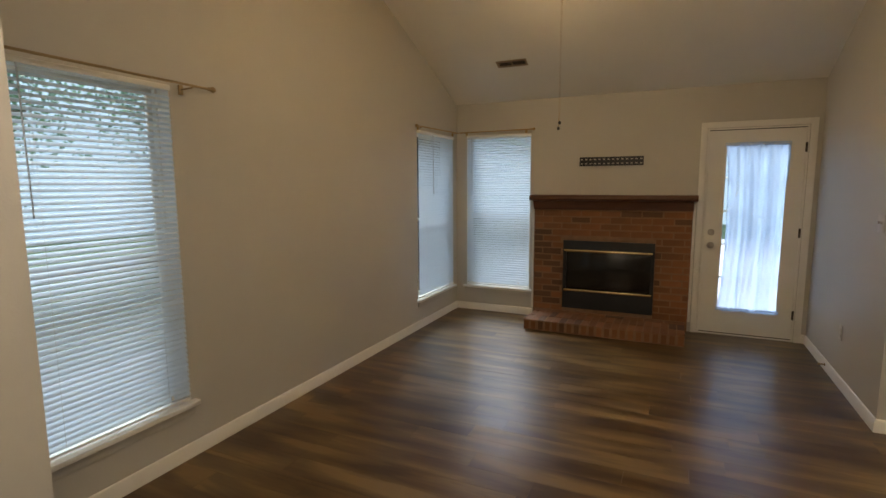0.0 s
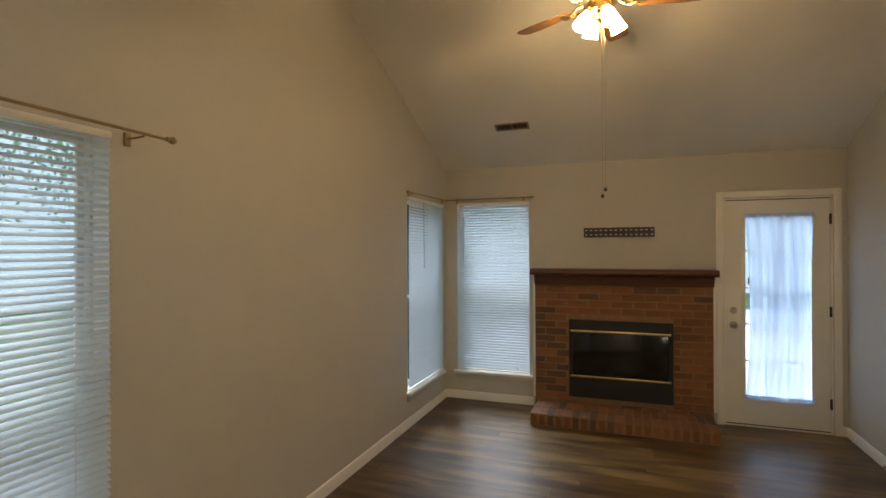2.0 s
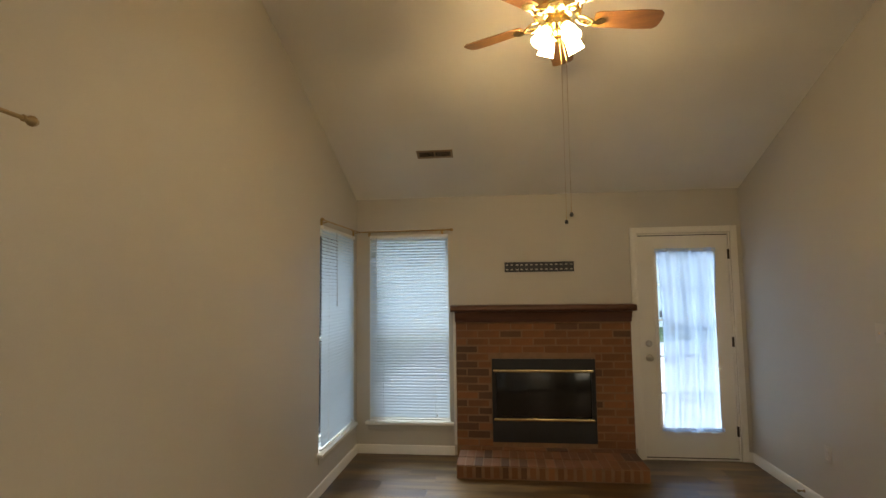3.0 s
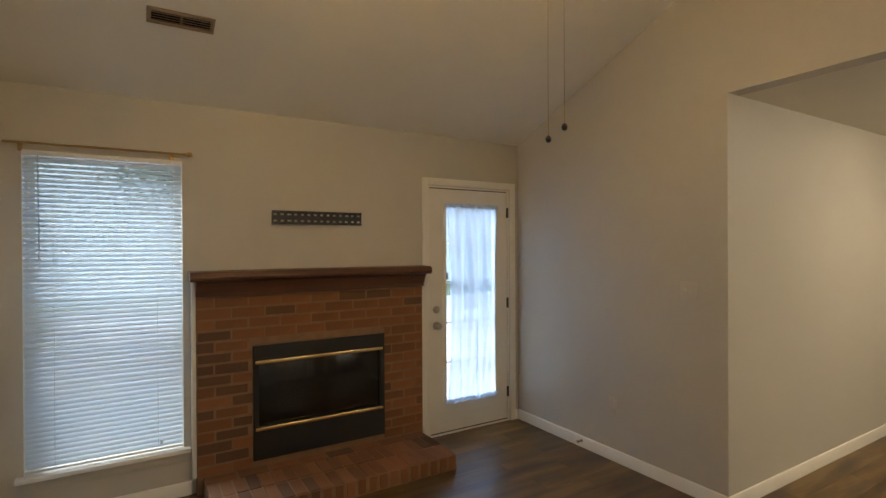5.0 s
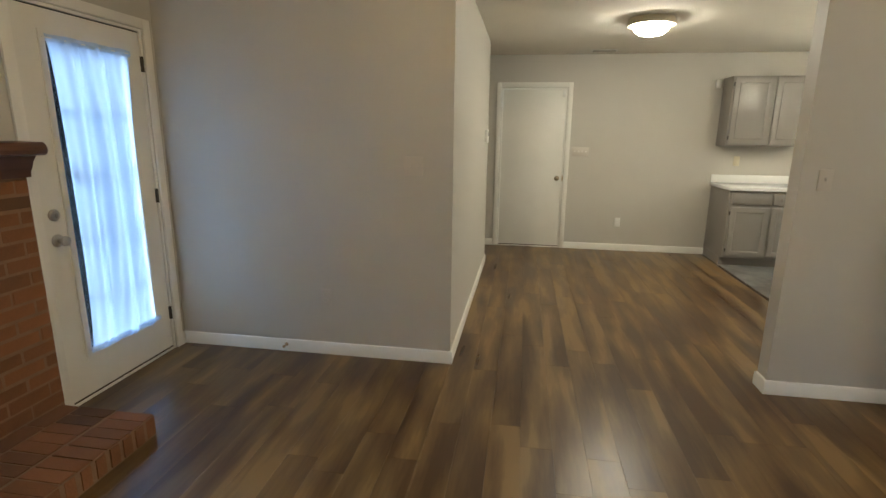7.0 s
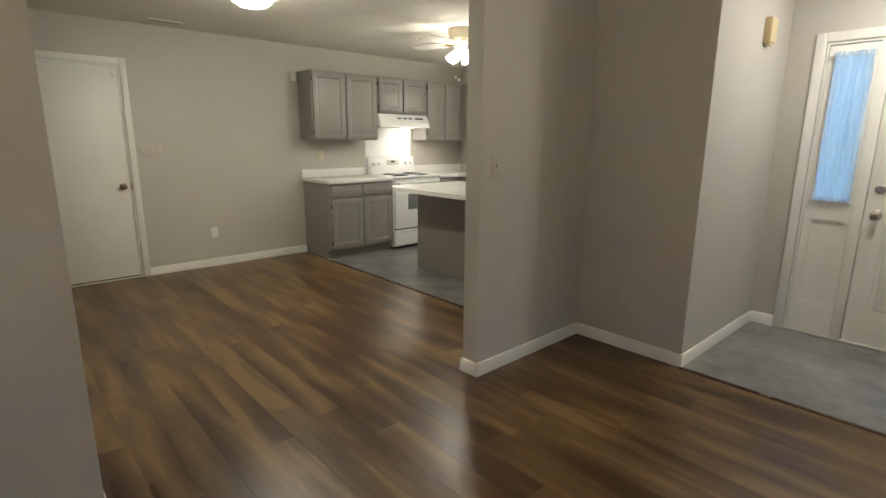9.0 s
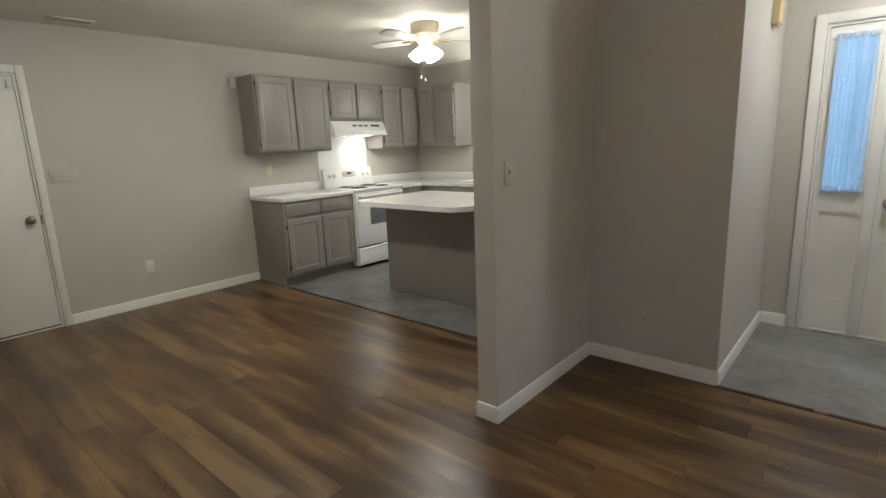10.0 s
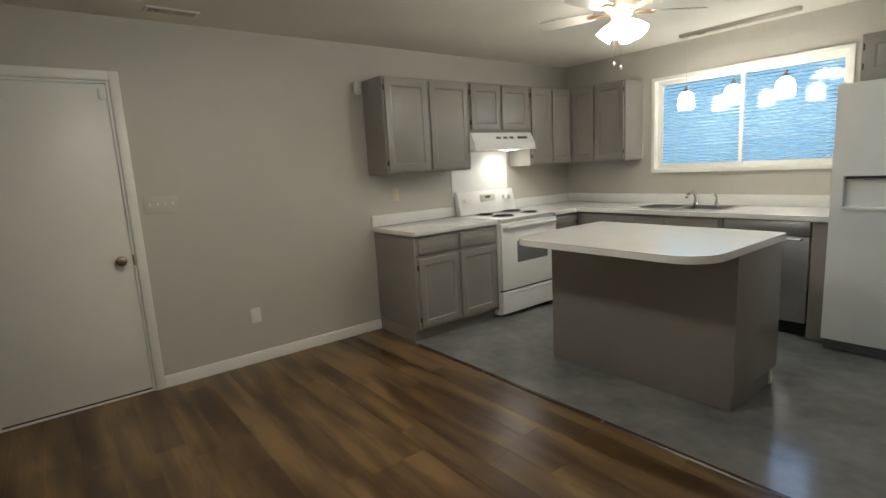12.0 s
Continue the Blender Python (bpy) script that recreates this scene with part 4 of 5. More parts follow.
def kitchen_fan():
    c = (2.905, 0.44)
    fan = thing("ceiling_fan", Matrix.Translation((c[0], c[1], 0)), "cream hugger ceiling fan with white blades and a lit glass cluster", "ceiling fan")
    part("motor_housing", turned([(0, CH - 0.002), (0.125, CH - 0.002), (0.13, 2.40), (0.115, 2.35), (0.12, 2.335), (0.10, 2.30), (0.0, 2.30)], n=32), CREAM, fan)
    part("switch_cup", turned([(0, 2.301), (0.06, 2.299), (0.065, 2.27), (0.05, 2.235), (0, 2.23)]), CREAM, fan)
    for k in range(5):
        m = Matrix.Rotation(radians(20 + 72 * k), 4, "Z")
        blade = bmesh.new()
        prism(blade, [(0.17, -0.045), (0.40, -0.062), (0.505, -0.058), (0.53, -0.03), (0.53, 0.03), (0.505, 0.058), (0.40, 0.062), (0.17, 0.045)], "z", -0.003, 0.003)
        bmesh.ops.transform(blade, matrix=m @ Matrix.Translation((0, 0, 2.29)) @ Matrix.Rotation(radians(12), 4, "X"), verts=blade.verts)
        part("blade", blade, WHITEBLADE, fan)
        arm = bmesh.new()
        prism(arm, [(0.08, -0.014), (0.15, -0.03), (0.21, -0.034), (0.21, 0.034), (0.15, 0.03), (0.08, 0.014)], "z", 2.280, 2.285)
        bmesh.ops.transform(arm, matrix=m, verts=arm.verts)
        part("blade_arm", arm, OLDBRASS, fan)
    for k in range(4):
        m = Matrix.Rotation(radians(15 + 90 * k), 4, "Z") @ Matrix.Translation((0.05, 0, 2.225)) @ Matrix.Rotation(radians(-42), 4, "Y")
        hold = bmesh.new()
        lathe(hold, [(0, 0.015), (0.02, 0.012), (0.024, -0.008), (0, -0.01)], m, 12)
        holder = part("lamp_holder", hold, CREAM, fan)
        sh = bmesh.new()
        bell(sh, m @ Matrix.Translation((0, 0, -0.006)), 0.022, 0.050, 0.10, 18)
        part("glass_shade", sh, FAN2LIT, holder, "lit white tulip glass shade")
    for x, z in ((0.035, 1.985), (-0.012, 1.955)):
        ch = part("pull_chain", piped([(x * 0.5, 0.02, 2.24), (x, 0.03, 2.15), (x, 0.03, z)], 0.0015, 5), OLDBRASS, fan)
        part("chain_bob", turned([(0, 0.012), (0.006, 0.006), (0.009, -0.004), (0.005, -0.014), (0, -0.016)], Matrix.Translation((x, 0.03, z)), 10), WHITEPL, ch)


living_fan()
kitchen_fan()
dome = thing("dome_light", Matrix.Translation((2.925, 2.485, 0)), "lit frosted glass dome ceiling light with a cream rim", "ceiling light")
part("rim", turned([(0, CH - 0.001), (0.180, CH - 0.001), (0.190, CH - 0.020), (0.196, CH - 0.058), (0.192, CH - 0.062), (0.152, CH - 0.054), (0.152, CH - 0.006), (0, CH - 0.006)], n=40), CREAM, dome)
part("glass_dome", turned([(0.151, CH - 0.050), (0.148, CH - 0.070), (0.132, CH - 0.100), (0.092, CH - 0.128), (0.03, CH - 0.140), (0, CH - 0.141), (0.0, CH - 0.036)], n=40), DOMELIT, dome, "glowing frosted glass")

entry = thing("dome_light", Matrix.Translation((-0.49, 0.38, 0)), "lit small frosted dome on the entry ceiling", "ceiling light")
part("rim", turned([(0, CH - 0.001), (0.135, CH - 0.001), (0.14, CH - 0.012), (0.132, CH - 0.026), (0.118, CH - 0.024), (0.118, CH - 0.006), (0, CH - 0.006)], n=32), CREAM, entry)
part("glass_dome", turned([(0.12, CH - 0.016), (0.116, CH - 0.045), (0.098, CH - 0.075), (0.06, CH - 0.097), (0.02, CH - 0.104), (0, CH - 0.105), (0.0, CH - 0.014)], n=32), ENTRYLIT, entry, "glowing frosted glass")
pl = thing("pendant_bar_light", Matrix.Translation((0, -1.19, 0)), "metal bar light with three lit glass pendants over the sink", "pendant light")
part("bar", boxed(2.46, 3.37, -0.03, 0.03, CH - 0.032, CH - 0.001, 0.006), NICKEL, pl)
for x in (3.305, 2.915, 2.538):
    wire = part("wire", piped([(x, 0, CH - 0.03), (x, 0, 1.98)], 0.0015, 5), STEEL, pl)
    part("cap", turned([(0, 1.99), (0.010, 1.985), (0.014, 1.965), (0.024, 1.945), (0.024, 1.935), (0, 1.935)], Matrix.Translation((x, 0, 0)), 14), NICKEL, wire)
    part("glass_shade", turned([(0, 1.937), (0.028, 1.936), (0.054, 1.912), (0.066, 1.875), (0.069, 1.82), (0.062, 1.785), (0.055, 1.782), (0, 1.81)], Matrix.Translation((x, 0, 0)), 20), PENDLIT, wire, "lit white glass shade")


# ---- kitchen ----
def door_front(parent, x0, x1, z0, z1, hinge_left=True, drawer=False, hinges=True):
    """A raised-panel front standing proud of the face frame at local y = 0."""
    bm = bmesh.new()
    box(bm, x0, x1, -0.019, -0.001, z0, z1, 0.004)
    bm.faces.ensure_lookup_table()
    f = min(bm.faces, key=lambda q: (round(q.calc_center_median().y, 4), -q.calc_area()))
    s = 0.022 if drawer else 0.052
    if min(x1 - x0, z1 - z0) > 2.6 * s:
        for thick, deep in ((s, 0.0), (0.008, -0.006), (0.02, 0.0045)):
            if drawer and deep < 0:
                deep = 0.004
            bmesh.ops.inset_region(bm, faces=[f], thickness=thick, depth=deep, use_even_offset=True)
            if drawer and deep > 0:
                break
    d = part("drawer_front" if drawer else "cabinet_door", bm, CAB, parent)
    if hinges and not drawer:
        x = x0 if hinge_left else x1
        for z in (z0 + 0.07, z1 - 0.07):
            part("hinge", boxed(x - 0.010, x + 0.004, -0.017, -0.002, z - 0.022, z + 0.022, 0.002), HINGE, d, "dark hinge")
    return d


def wall_cabinet(m, w, h, d, doors, label, side=None):
    """doors: (x0, x1, hinge_left); origin at the lower left of the face frame."""
    top = thing("wall_cabinet", m, label, "cabinet", group="grey kitchen cabinets")
    part("body", boxed(0, w, 0, d, 0, h, 0.002), CAB, top)
    # side: underside takes the paler colour that stands in for hood light
    part("bottom_panel", boxed(0.015, w - 0.015, 0.015, d - 0.005, -0.004, -0.0005), CABLIT if side else CAB, top)
    for a, b, hl in doors:
        door_front(top, a, b, 0.018, h - 0.018, hl)
    return top


def base_cabinet(m, w, label, fronts, d=0.60, h=0.875):
    top = thing("base_cabinet", m, label, "cabinet", group="grey kitchen cabinets")
    bm = bmesh.new()
    box(bm, 0, w, 0, d, 0.10, h, 0.002)
    part("body", bm, CAB, top)
    part("toe_kick", boxed(0.0, w, 0.065, d, 0.001, 0.0995), CAB, top)
    for a, b, z0, z1, hl, dr in fronts:
        door_front(top, a, b, z0, z1, hl, dr)
    return top


UX, UD = 4.535, XD - 4.535 - 0.002
UB, UT = 1.365, 2.135
wall_cabinet(facing(UX, 1.205, UB, -90), 0.90, UT - UB, UD, ((0.018, 0.435, True), (0.460, 0.885, False)), "grey two-door wall cabinet over the counter")
wall_cabinet(facing(UX, 0.303, 1.695, -90), 0.80, UT - 1.695, UD, ((0.02, 0.392, True), (0.408, 0.78, False)), "short grey cabinet over the range hood")
wall_cabinet(facing(UX, -0.499, UB, -90), 0.66, UT - UB, UD, ((0.018, 0.325, True), (0.340, 0.645, False)), "grey two-door wall cabinet beside the range hood", True)
wall_cabinet(facing(UX - 0.002, -1.150, UB, 180), 0.655, UT - UB, 0.308, ((0.02, 0.30, True), (0.315, 0.64, False)), "grey corner wall cabinet beside the window")
wall_cabinet(facing(2.068, -1.13, 1.83, 180), 0.872, UT - 1.83, 0.328, ((0.02, 0.428, True), (0.444, 0.852, False)), "short grey cabinet over the fridge")

FX, FD = 4.24, XD - 4.24 - 0.002
base_cabinet(facing(FX, 1.195, 0, -90), 0.897, "grey base cabinet with two drawers and two doors",
             ((0.028, 0.435, 0.725, 0.850, True, True), (0.462, 0.870, 0.725, 0.850, True, True), (0.028, 0.435, 0.125, 0.690, True, False), (0.462, 0.870, 0.125, 0.690, False, False)), FD)
base_cabinet(facing(FX, -0.470, 0, -90), 0.988, "grey corner base cabinet with drawers",
             ((0.02, 0.345, 0.725, 0.850, True, True), (0.02, 0.345, 0.125, 0.690, True, False)), FD)
base_cabinet(facing(FX - 0.001, -0.86, 0, 180), 1.42, "grey sink base cabinet with false drawer fronts",
             ((0.03, 0.47, 0.725, 0.85, True, True), (0.49, 0.93, 0.725, 0.85, True, True), (0.95, 1.39, 0.725, 0.85, True, True),
              (0.03, 0.47, 0.125, 0.69, True, False), (0.49, 0.93, 0.125, 0.69, True, False), (0.95, 1.39, 0.125, 0.69, False, False)), 0.598)
solid("filler_panel", boxed(2.105, 2.212, YK + 0.002, -0.862, 0.001, 0.875, 0.002), CAB, "dark grey filler panel beside the dishwasher", "cabinet panel")
dwm = facing(2.816, -0.868, 0, 180)
dw = thing("dishwasher", dwm, "stainless steel dishwasher under the counter", "dishwasher")
part("tub", boxed(0.004, 0.598, 0.03, 0.585, 0.10, 0.868), BLACK, dw)
part("door", boxed(0.006, 0.596, -0.022, 0.029, 0.115, 0.76, 0.005), STEEL, dw)
part("control_panel", boxed(0.006, 0.596, -0.018, 0.029, 0.765, 0.866, 0.005), STEEL, dw)
part("handle", piped([(0.05, -0.022, 0.74), (0.05, -0.05, 0.74), (0.55, -0.05, 0.74), (0.55, -0.022, 0.74)], 0.010, 10), STEEL, dw)
part("kick_plate", boxed(0.01, 0.592, 0.04, 0.06, 0.002, 0.098), BLACK, dw)

# worktops: one piece beside the range, one L round the corner
ct = thing("worktop", Matrix(), "white laminate worktop with low backsplash beside the range", "worktop")
bm = bmesh.new()
prism(bm, [(XD - 0.001, 1.215), (4.232, 1.215), (4.207, 1.195), (4.207, 0.300), (XD - 0.001, 0.300)], "z", 0.877, 0.915)
bmesh.ops.bevel(bm, geom=bm.edges[:], offset=0.005, segments=2, affect="EDGES", profile=0.5)
part("slab", bm, COUNTER, ct)
part("backsplash", boxed(XD - 0.020, XD - 0.001, 0.300, 1.213, 0.916, 1.012, 0.004), COUNTER, ct)
ct = thing("worktop", Matrix(), "white laminate corner worktop with low backsplash round the sink", "worktop")
SX0, SX1, SY0, SY1 = 2.885, 3.685, -1.385, -0.96
bm = bmesh.new()
prism(bm, [(XD - 0.001, -0.472), (4.207, -0.472), (4.207, -0.80), (4.18, -0.826), (SX1, -0.826), (SX1, YK + 0.001), (XD - 0.001, YK + 0.001)], "z", 0.877, 0.915)
box(bm, 2.100, SX0, YK + 0.001, -0.826, 0.877, 0.915)
box(bm, SX0, SX1, YK + 0.001, SY0, 0.877, 0.915)
box(bm, SX0, SX1, SY1, -0.826, 0.877, 0.915)
part("slab", bm, COUNTER, ct)
part("backsplash", boxed(2.100, XD - 0.021, YK + 0.001, YK + 0.020, 0.916, 1.012, 0.004), COUNTER, ct)
part("backsplash", boxed(XD - 0.020, XD - 0.001, YK + 0.001, -0.472, 0.916, 1.012, 0.004), COUNTER, ct)
solid("splash_panel", boxed(XD - 0.005, XD - 0.001, -0.46, 0.295, 0.92, 1.525), ENAMEL, "glossy white splash panel behind the range", "wall panel")

sk = thing("kitchen_sink", Matrix(), "stainless steel double bowl sink set in the worktop", "sink")
bm = bmesh.new()
xm = (SX0 + SX1) / 2
for a in ((SX0 - 0.018, SX1 + 0.018, SY1 - 0.03, SY1 + 0.018), (SX0 - 0.018, SX1 + 0.018, SY0 - 0.018, SY0 + 0.055), (SX0 - 0.018, SX0 + 0.025, SY0 + 0.055, SY1 - 0.03), (SX1 - 0.025, SX1 + 0.018, SY0 + 0.055, SY1 - 0.03), (xm - 0.02, xm + 0.02, SY0 + 0.055, SY1 - 0.03)):
    box(bm, *a, 0.9155, 0.921, 0.002)
part("rim", bm, STEEL, sk)
for a, b in ((SX0 + 0.025, xm - 0.02), (xm + 0.02, SX1 - 0.025)):
    bm = bmesh.new()
    y0, y1 = SY0 + 0.055, SY1 - 0.03
    for q in ((a - 0.003, a, y0, y1, 0.76, 0.915), (b, b + 0.003, y0, y1, 0.76, 0.915), (a, b, y0 - 0.003, y0, 0.76, 0.915), (a, b, y1, y1 + 0.003, 0.76, 0.915), (a, b, y0, y1, 0.757, 0.76)):
        box(bm, *q)
    part("bowl", bm, STEEL, sk)
fa = thing("faucet", Matrix.Translation((3.275, SY0 + 0.02, 0.921)), "chrome kitchen faucet with lever on the sink", "faucet")
part("base", turned([(0, 0), (0.03, 0), (0.03, 0.01), (0.022, 0.02), (0.02, 0.07), (0.016, 0.085), (0, 0.085)], n=18), CHROME, fa)
part("spout", piped([(0, 0, 0.06), (0.0, 0.04, 0.105), (0.0, 0.10, 0.115), (0.0, 0.16, 0.105), (0.0, 0.185, 0.085)], 0.013, 10), CHROME, fa)
part("lever", piped([(0, 0, 0.080), (0.012, 0, 0.115), (0.045, 0.01, 0.150)], 0.010, 8), CHROME, fa)
sp = thing("side_sprayer", Matrix.Translation((3.09, SY0 + 0.02, 0.921)), "chrome side sprayer on the sink rim", "sprayer")
part("holder", turned([(0, 0), (0.022, 0), (0.02, 0.02), (0.012, 0.03), (0, 0.03)], n=14), CHROME, sp)
part("head", piped([(0, 0, 0.025), (0, 0, 0.075), (0.012, 0.02, 0.10), (0.02, 0.05, 0.105)], 0.012, 10), CHROME, sp)

# range
rg = thing("kitchen_range", facing(4.205, 0.293, 0, -90), "white electric coil range with oven and drawer", "range")
RW, RD = 0.755, 0.60
part("body", boxed(0, RW, 0.02, RD, 0.03, 0.895, 0.003), ENAMEL, rg)
part("cooktop", boxed(-0.003, RW + 0.003, -0.012, RD, 0.896, 0.918, 0.006), ENAMEL, rg)
od = part("oven_door", boxed(0.006, RW - 0.006, -0.018, 0.019, 0.262, 0.872, 0.008), ENAMEL, rg)
part("window", boxed(0.20, RW - 0.14, -0.0195, -0.017, 0.50, 0.70, 0.0008), GREYGLASS, od, "grey oven window")
part("handle", piped([(0.04, -0.018, 0.835), (0.05, -0.052, 0.838), (RW - 0.05, -0.052, 0.838), (RW - 0.04, -0.018, 0.835)], 0.012, 10), ENAMEL, od)
dr = part("storage_drawer", boxed(0.006, RW - 0.006, -0.015, 0.019, 0.045, 0.245, 0.006), ENAMEL, rg)
part("drawer_lip", boxed(0.03, RW - 0.03, -0.028, -0.014, 0.222, 0.240, 0.005), ENAMEL, dr)
part("seam", boxed(0.004, RW - 0.004, 0.012, 0.0195, 0.245, 0.262), DARKGAP, rg)
bm = bmesh.new()
prism(bm, [(RD - 0.085, 0.919), (RD - 0.035, 1.145), (RD - 0.002, 1.145), (RD - 0.002, 0.919)], "x", 0.0, RW)
bmesh.ops.bevel(bm, geom=bm.edges[:], offset=0.006, segments=2, affect="EDGES", profile=0.5)
cp = part("control_panel", bm, ENAMEL, rg)
tilt = Matrix.Translation((0, RD - 0.062, 1.04)) @ Matrix.Rotation(radians(-12.5), 4, "X") @ Matrix.Rotation(radians(90), 4, "X")
for x in (0.075, 0.155, RW - 0.155, RW - 0.075):
    part("knob", turned([(0, 0.0), (0.026, 0.0), (0.026, 0.010), (0.020, 0.014), (0.018, 0.028), (0, 0.030)], tilt @ Matrix.Translation((x, 0.02, 0.004)), 16), WHITEPL, cp)
bm = bmesh.new()
box(bm, RW / 2 - 0.10, RW / 2 + 0.10, -0.005, 0.065, 0.002, 0.008, 0.001, m=tilt)
disp = part("clock_panel", bm, PAINTED, cp)
bm = bmesh.new()
box(bm, RW / 2 - 0.035, RW / 2 + 0.035, 0.025, 0.05, 0.0085, 0.0095, m=tilt)
part("display", bm, BLACK, disp)
for x, y, r in ((0.20, 0.15, 0.095), (0.20, 0.40, 0.072), (0.56, 0.15, 0.072), (0.56, 0.40, 0.095)):
    pan = part("drip_pan", turned([(0, 0.9185), (r, 0.9185), (r + 0.012, 0.921), (r + 0.014, 0.9185)], Matrix.Translation((x, y, 0)), 24), COIL, rg)
    bm = bmesh.new()
    turns = 4
    pipe(bm, [(x + (0.018 + (r - 0.022) * k / 80) * math.cos(2 * math.pi * turns * k / 80), y + (0.018 + (r - 0.022) * k / 80) * math.sin(2 * math.pi * turns * k / 80), 0.928) for k in range(81)], 0.0045, 6)
    part("coil", bm, COIL, pan, "black electric coil")

# hood
hd = thing("range_hood", facing(4.455, 0.312, 1.53, -90), "white under-cabinet range hood with lit lamp", "range hood")
bm = bmesh.new()
prism(bm, [(0.0, 0.0), (0.0, 0.055), (0.055, 0.16), (0.382, 0.16), (0.382, 0.0)], "x", 0.0, 0.80)
bmesh.ops.bevel(bm, geom=bm.edges[:], offset=0.005, segments=2, affect="EDGES", profile=0.5)
part("shell", bm, ENAMEL, hd)
part("lip", boxed(-0.004, 0.804, -0.012, 0.02, -0.006, 0.012, 0.004), ENAMEL, hd)
tilt = Matrix.Translation((0, 0.028, 0.108)) @ Matrix.Rotation(radians(62), 4, "X")
for k, (a, b) in enumerate(((0.29, 0.35), (0.38, 0.44), (0.465, 0.525), (0.575, 0.71))):
    bm = bmesh.new()
    box(bm, a, b, -0.012, 0.012, 0.0005, 0.003, m=tilt)
    part("grille_slot", bm, BLACK if k > 2 else GREYGLASS, hd)
part("filter", boxed(0.06, 0.46, 0.05, 0.34, -0.004, -0.0005), NICKEL, hd)
part("lamp", boxed(0.50, 0.68, 0.10, 0.22, -0.003, -0.0005, 0.001), HOODLIT, hd, "lit hood lamp")

# fridge
fr = thing("refrigerator", facing(2.078, -0.70, 0, 180), "off-white side-by-side refrigerator with ice dispenser", "refrigerator")
FW, FH, SP = 0.878, 1.785, 0.375
part("body", boxed(0.006, FW - 0.006, 0.062, 0.745, 0.03, FH - 0.006, 0.006), FRIDGE, fr)
dx0, dx1, dz0, dz1 = 0.065, 0.315, 0.985, 1.20
bm = ringed((0.0, SP - 0.003, 0.085, FH), (dx0, dx1, dz0, dz1), 0.0, 0.058)
fz = part("freezer_door", bm, FRIDGE, fr)
part("dispenser_recess", boxed(dx0, dx1, 0.045, 0.057, dz0, dz1), WHITEPL, fz, "grey dispenser recess")
part("dispenser_head", boxed(dx0 + 0.01, dx1 - 0.01, 0.004, 0.045, dz1 - 0.018, dz1 - 0.002, 0.003), BLACK, fz, "dark dispenser head")
part("dispenser_tray", boxed(dx0, dx1, -0.012, 0.045, dz0 - 0.004, dz0 + 0.012, 0.003), FRIDGE, fz)
rd = part("fresh_food_door", boxed(SP + 0.003, FW, 0.0, 0.058, 0.085, FH, 0.008), FRIDGE, fr)
for x, p in ((SP - 0.03, fz), (SP + 0.03, rd)):
    part("handle", boxed(x - 0.012, x + 0.012, -0.045, -0.001, 0.55, 1.55, 0.008), FRIDGE, p)
part("base_grille", boxed(0.01, FW - 0.01, 0.03, 0.06, 0.012, 0.078, 0.003), GREYGLASS, fr, "dark grey base grille")
for x in (0.03, FW - 0.03):
    for y in (0.10, 0.70):
        part("foot", turned([(0, 0.0005), (0.018, 0.0005), (0.018, 0.03), (0, 0.03)], Matrix.Translation((x, y, 0)), 12), BLACK, fr)

# island
isl = thing("kitchen_island", Matrix(), "grey island cabinet with overhanging white rounded top", "kitchen island")
bm = bmesh.new()
box(bm, 2.108, 3.325, 0.045, 0.64, 0.10, 0.872, 0.002)
box(bm, 2.108, 3.325, 0.115, 0.64, 0.001, 0.10)
part("body", bm, CAB, isl)
part("end_panel", boxed(2.096, 2.107, 0.045, 0.648, 0.10, 0.872, 0.002), CAB, isl)
part("back_panel", boxed(2.108, 3.325, 0.641, 0.648, 0.001, 0.872, 0.002), CAB, isl)
part("toe_trim", boxed(2.098, 2.107, 0.10, 0.13, 0.001, 0.0995), TRIM, isl, "white scrap of toe trim")
for k, a in enumerate((2.14, 2.55, 2.945)):
    fb = boxed(a, a + 0.36, 0.026, 0.044, 0.125, 0.69, 0.004)
    part("cabinet_door", fb, CAB, isl)
pts = []
ix0, ix1, iy0, iy1 = 2.082, 3.36, 0.018, 1.035
for cx, cy, r, a0 in ((ix1 - 0.03, iy0 + 0.03, 0.03, -90), (ix1 - 0.16, iy1 - 0.16, 0.16, 0), (ix0 + 0.20, iy1 - 0.20, 0.20, 90), (ix0 + 0.03, iy0 + 0.03, 0.03, 180)):
    for k in range(9):
        a = radians(a0 + 90 * k / 8)
        pts.append((cx + r * math.cos(a), cy + r * math.sin(a)))
bm = bmesh.new()
prism(bm, pts, "z", 0.874, 0.914)
part("island_top", bm, COUNTER, isl, "white laminate top with rounded corners")


# ---- outside ----
solid("ground", boxed(-400, 400, -400, 400, -0.55, -0.35), GRASS, "mown green grass outside the windows", "ground", "structure")

# glowing panels added outside to light the windows and fill the gaps
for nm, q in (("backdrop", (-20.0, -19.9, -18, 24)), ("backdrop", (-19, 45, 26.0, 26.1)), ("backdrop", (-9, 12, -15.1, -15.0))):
    solid(nm, boxed(*q, -0.34, 7.0), BLUEGLOW if q[3] < -10 else HAZEGLOW, "glowing hazy panel added as daylight beyond the garden", "backdrop", "structure")

# assumed pale slab, added to reflect daylight behind the door glass
solid("patio", boxed(-3.2, 16.0, YN + T + 0.01, 17.0, -0.34, -0.12), BOUNCESLAB, "pale slab added to brighten the view through the glazed door", "patio", "structure")
# added reflector beside the west windows; no such paving is known
solid("path", boxed(-5.0, XW - T - 0.01, -1.0, 9.0, -0.34, -0.20), BOUNCESLAB, "pale slab added along the house to bounce daylight", "path", "structure")


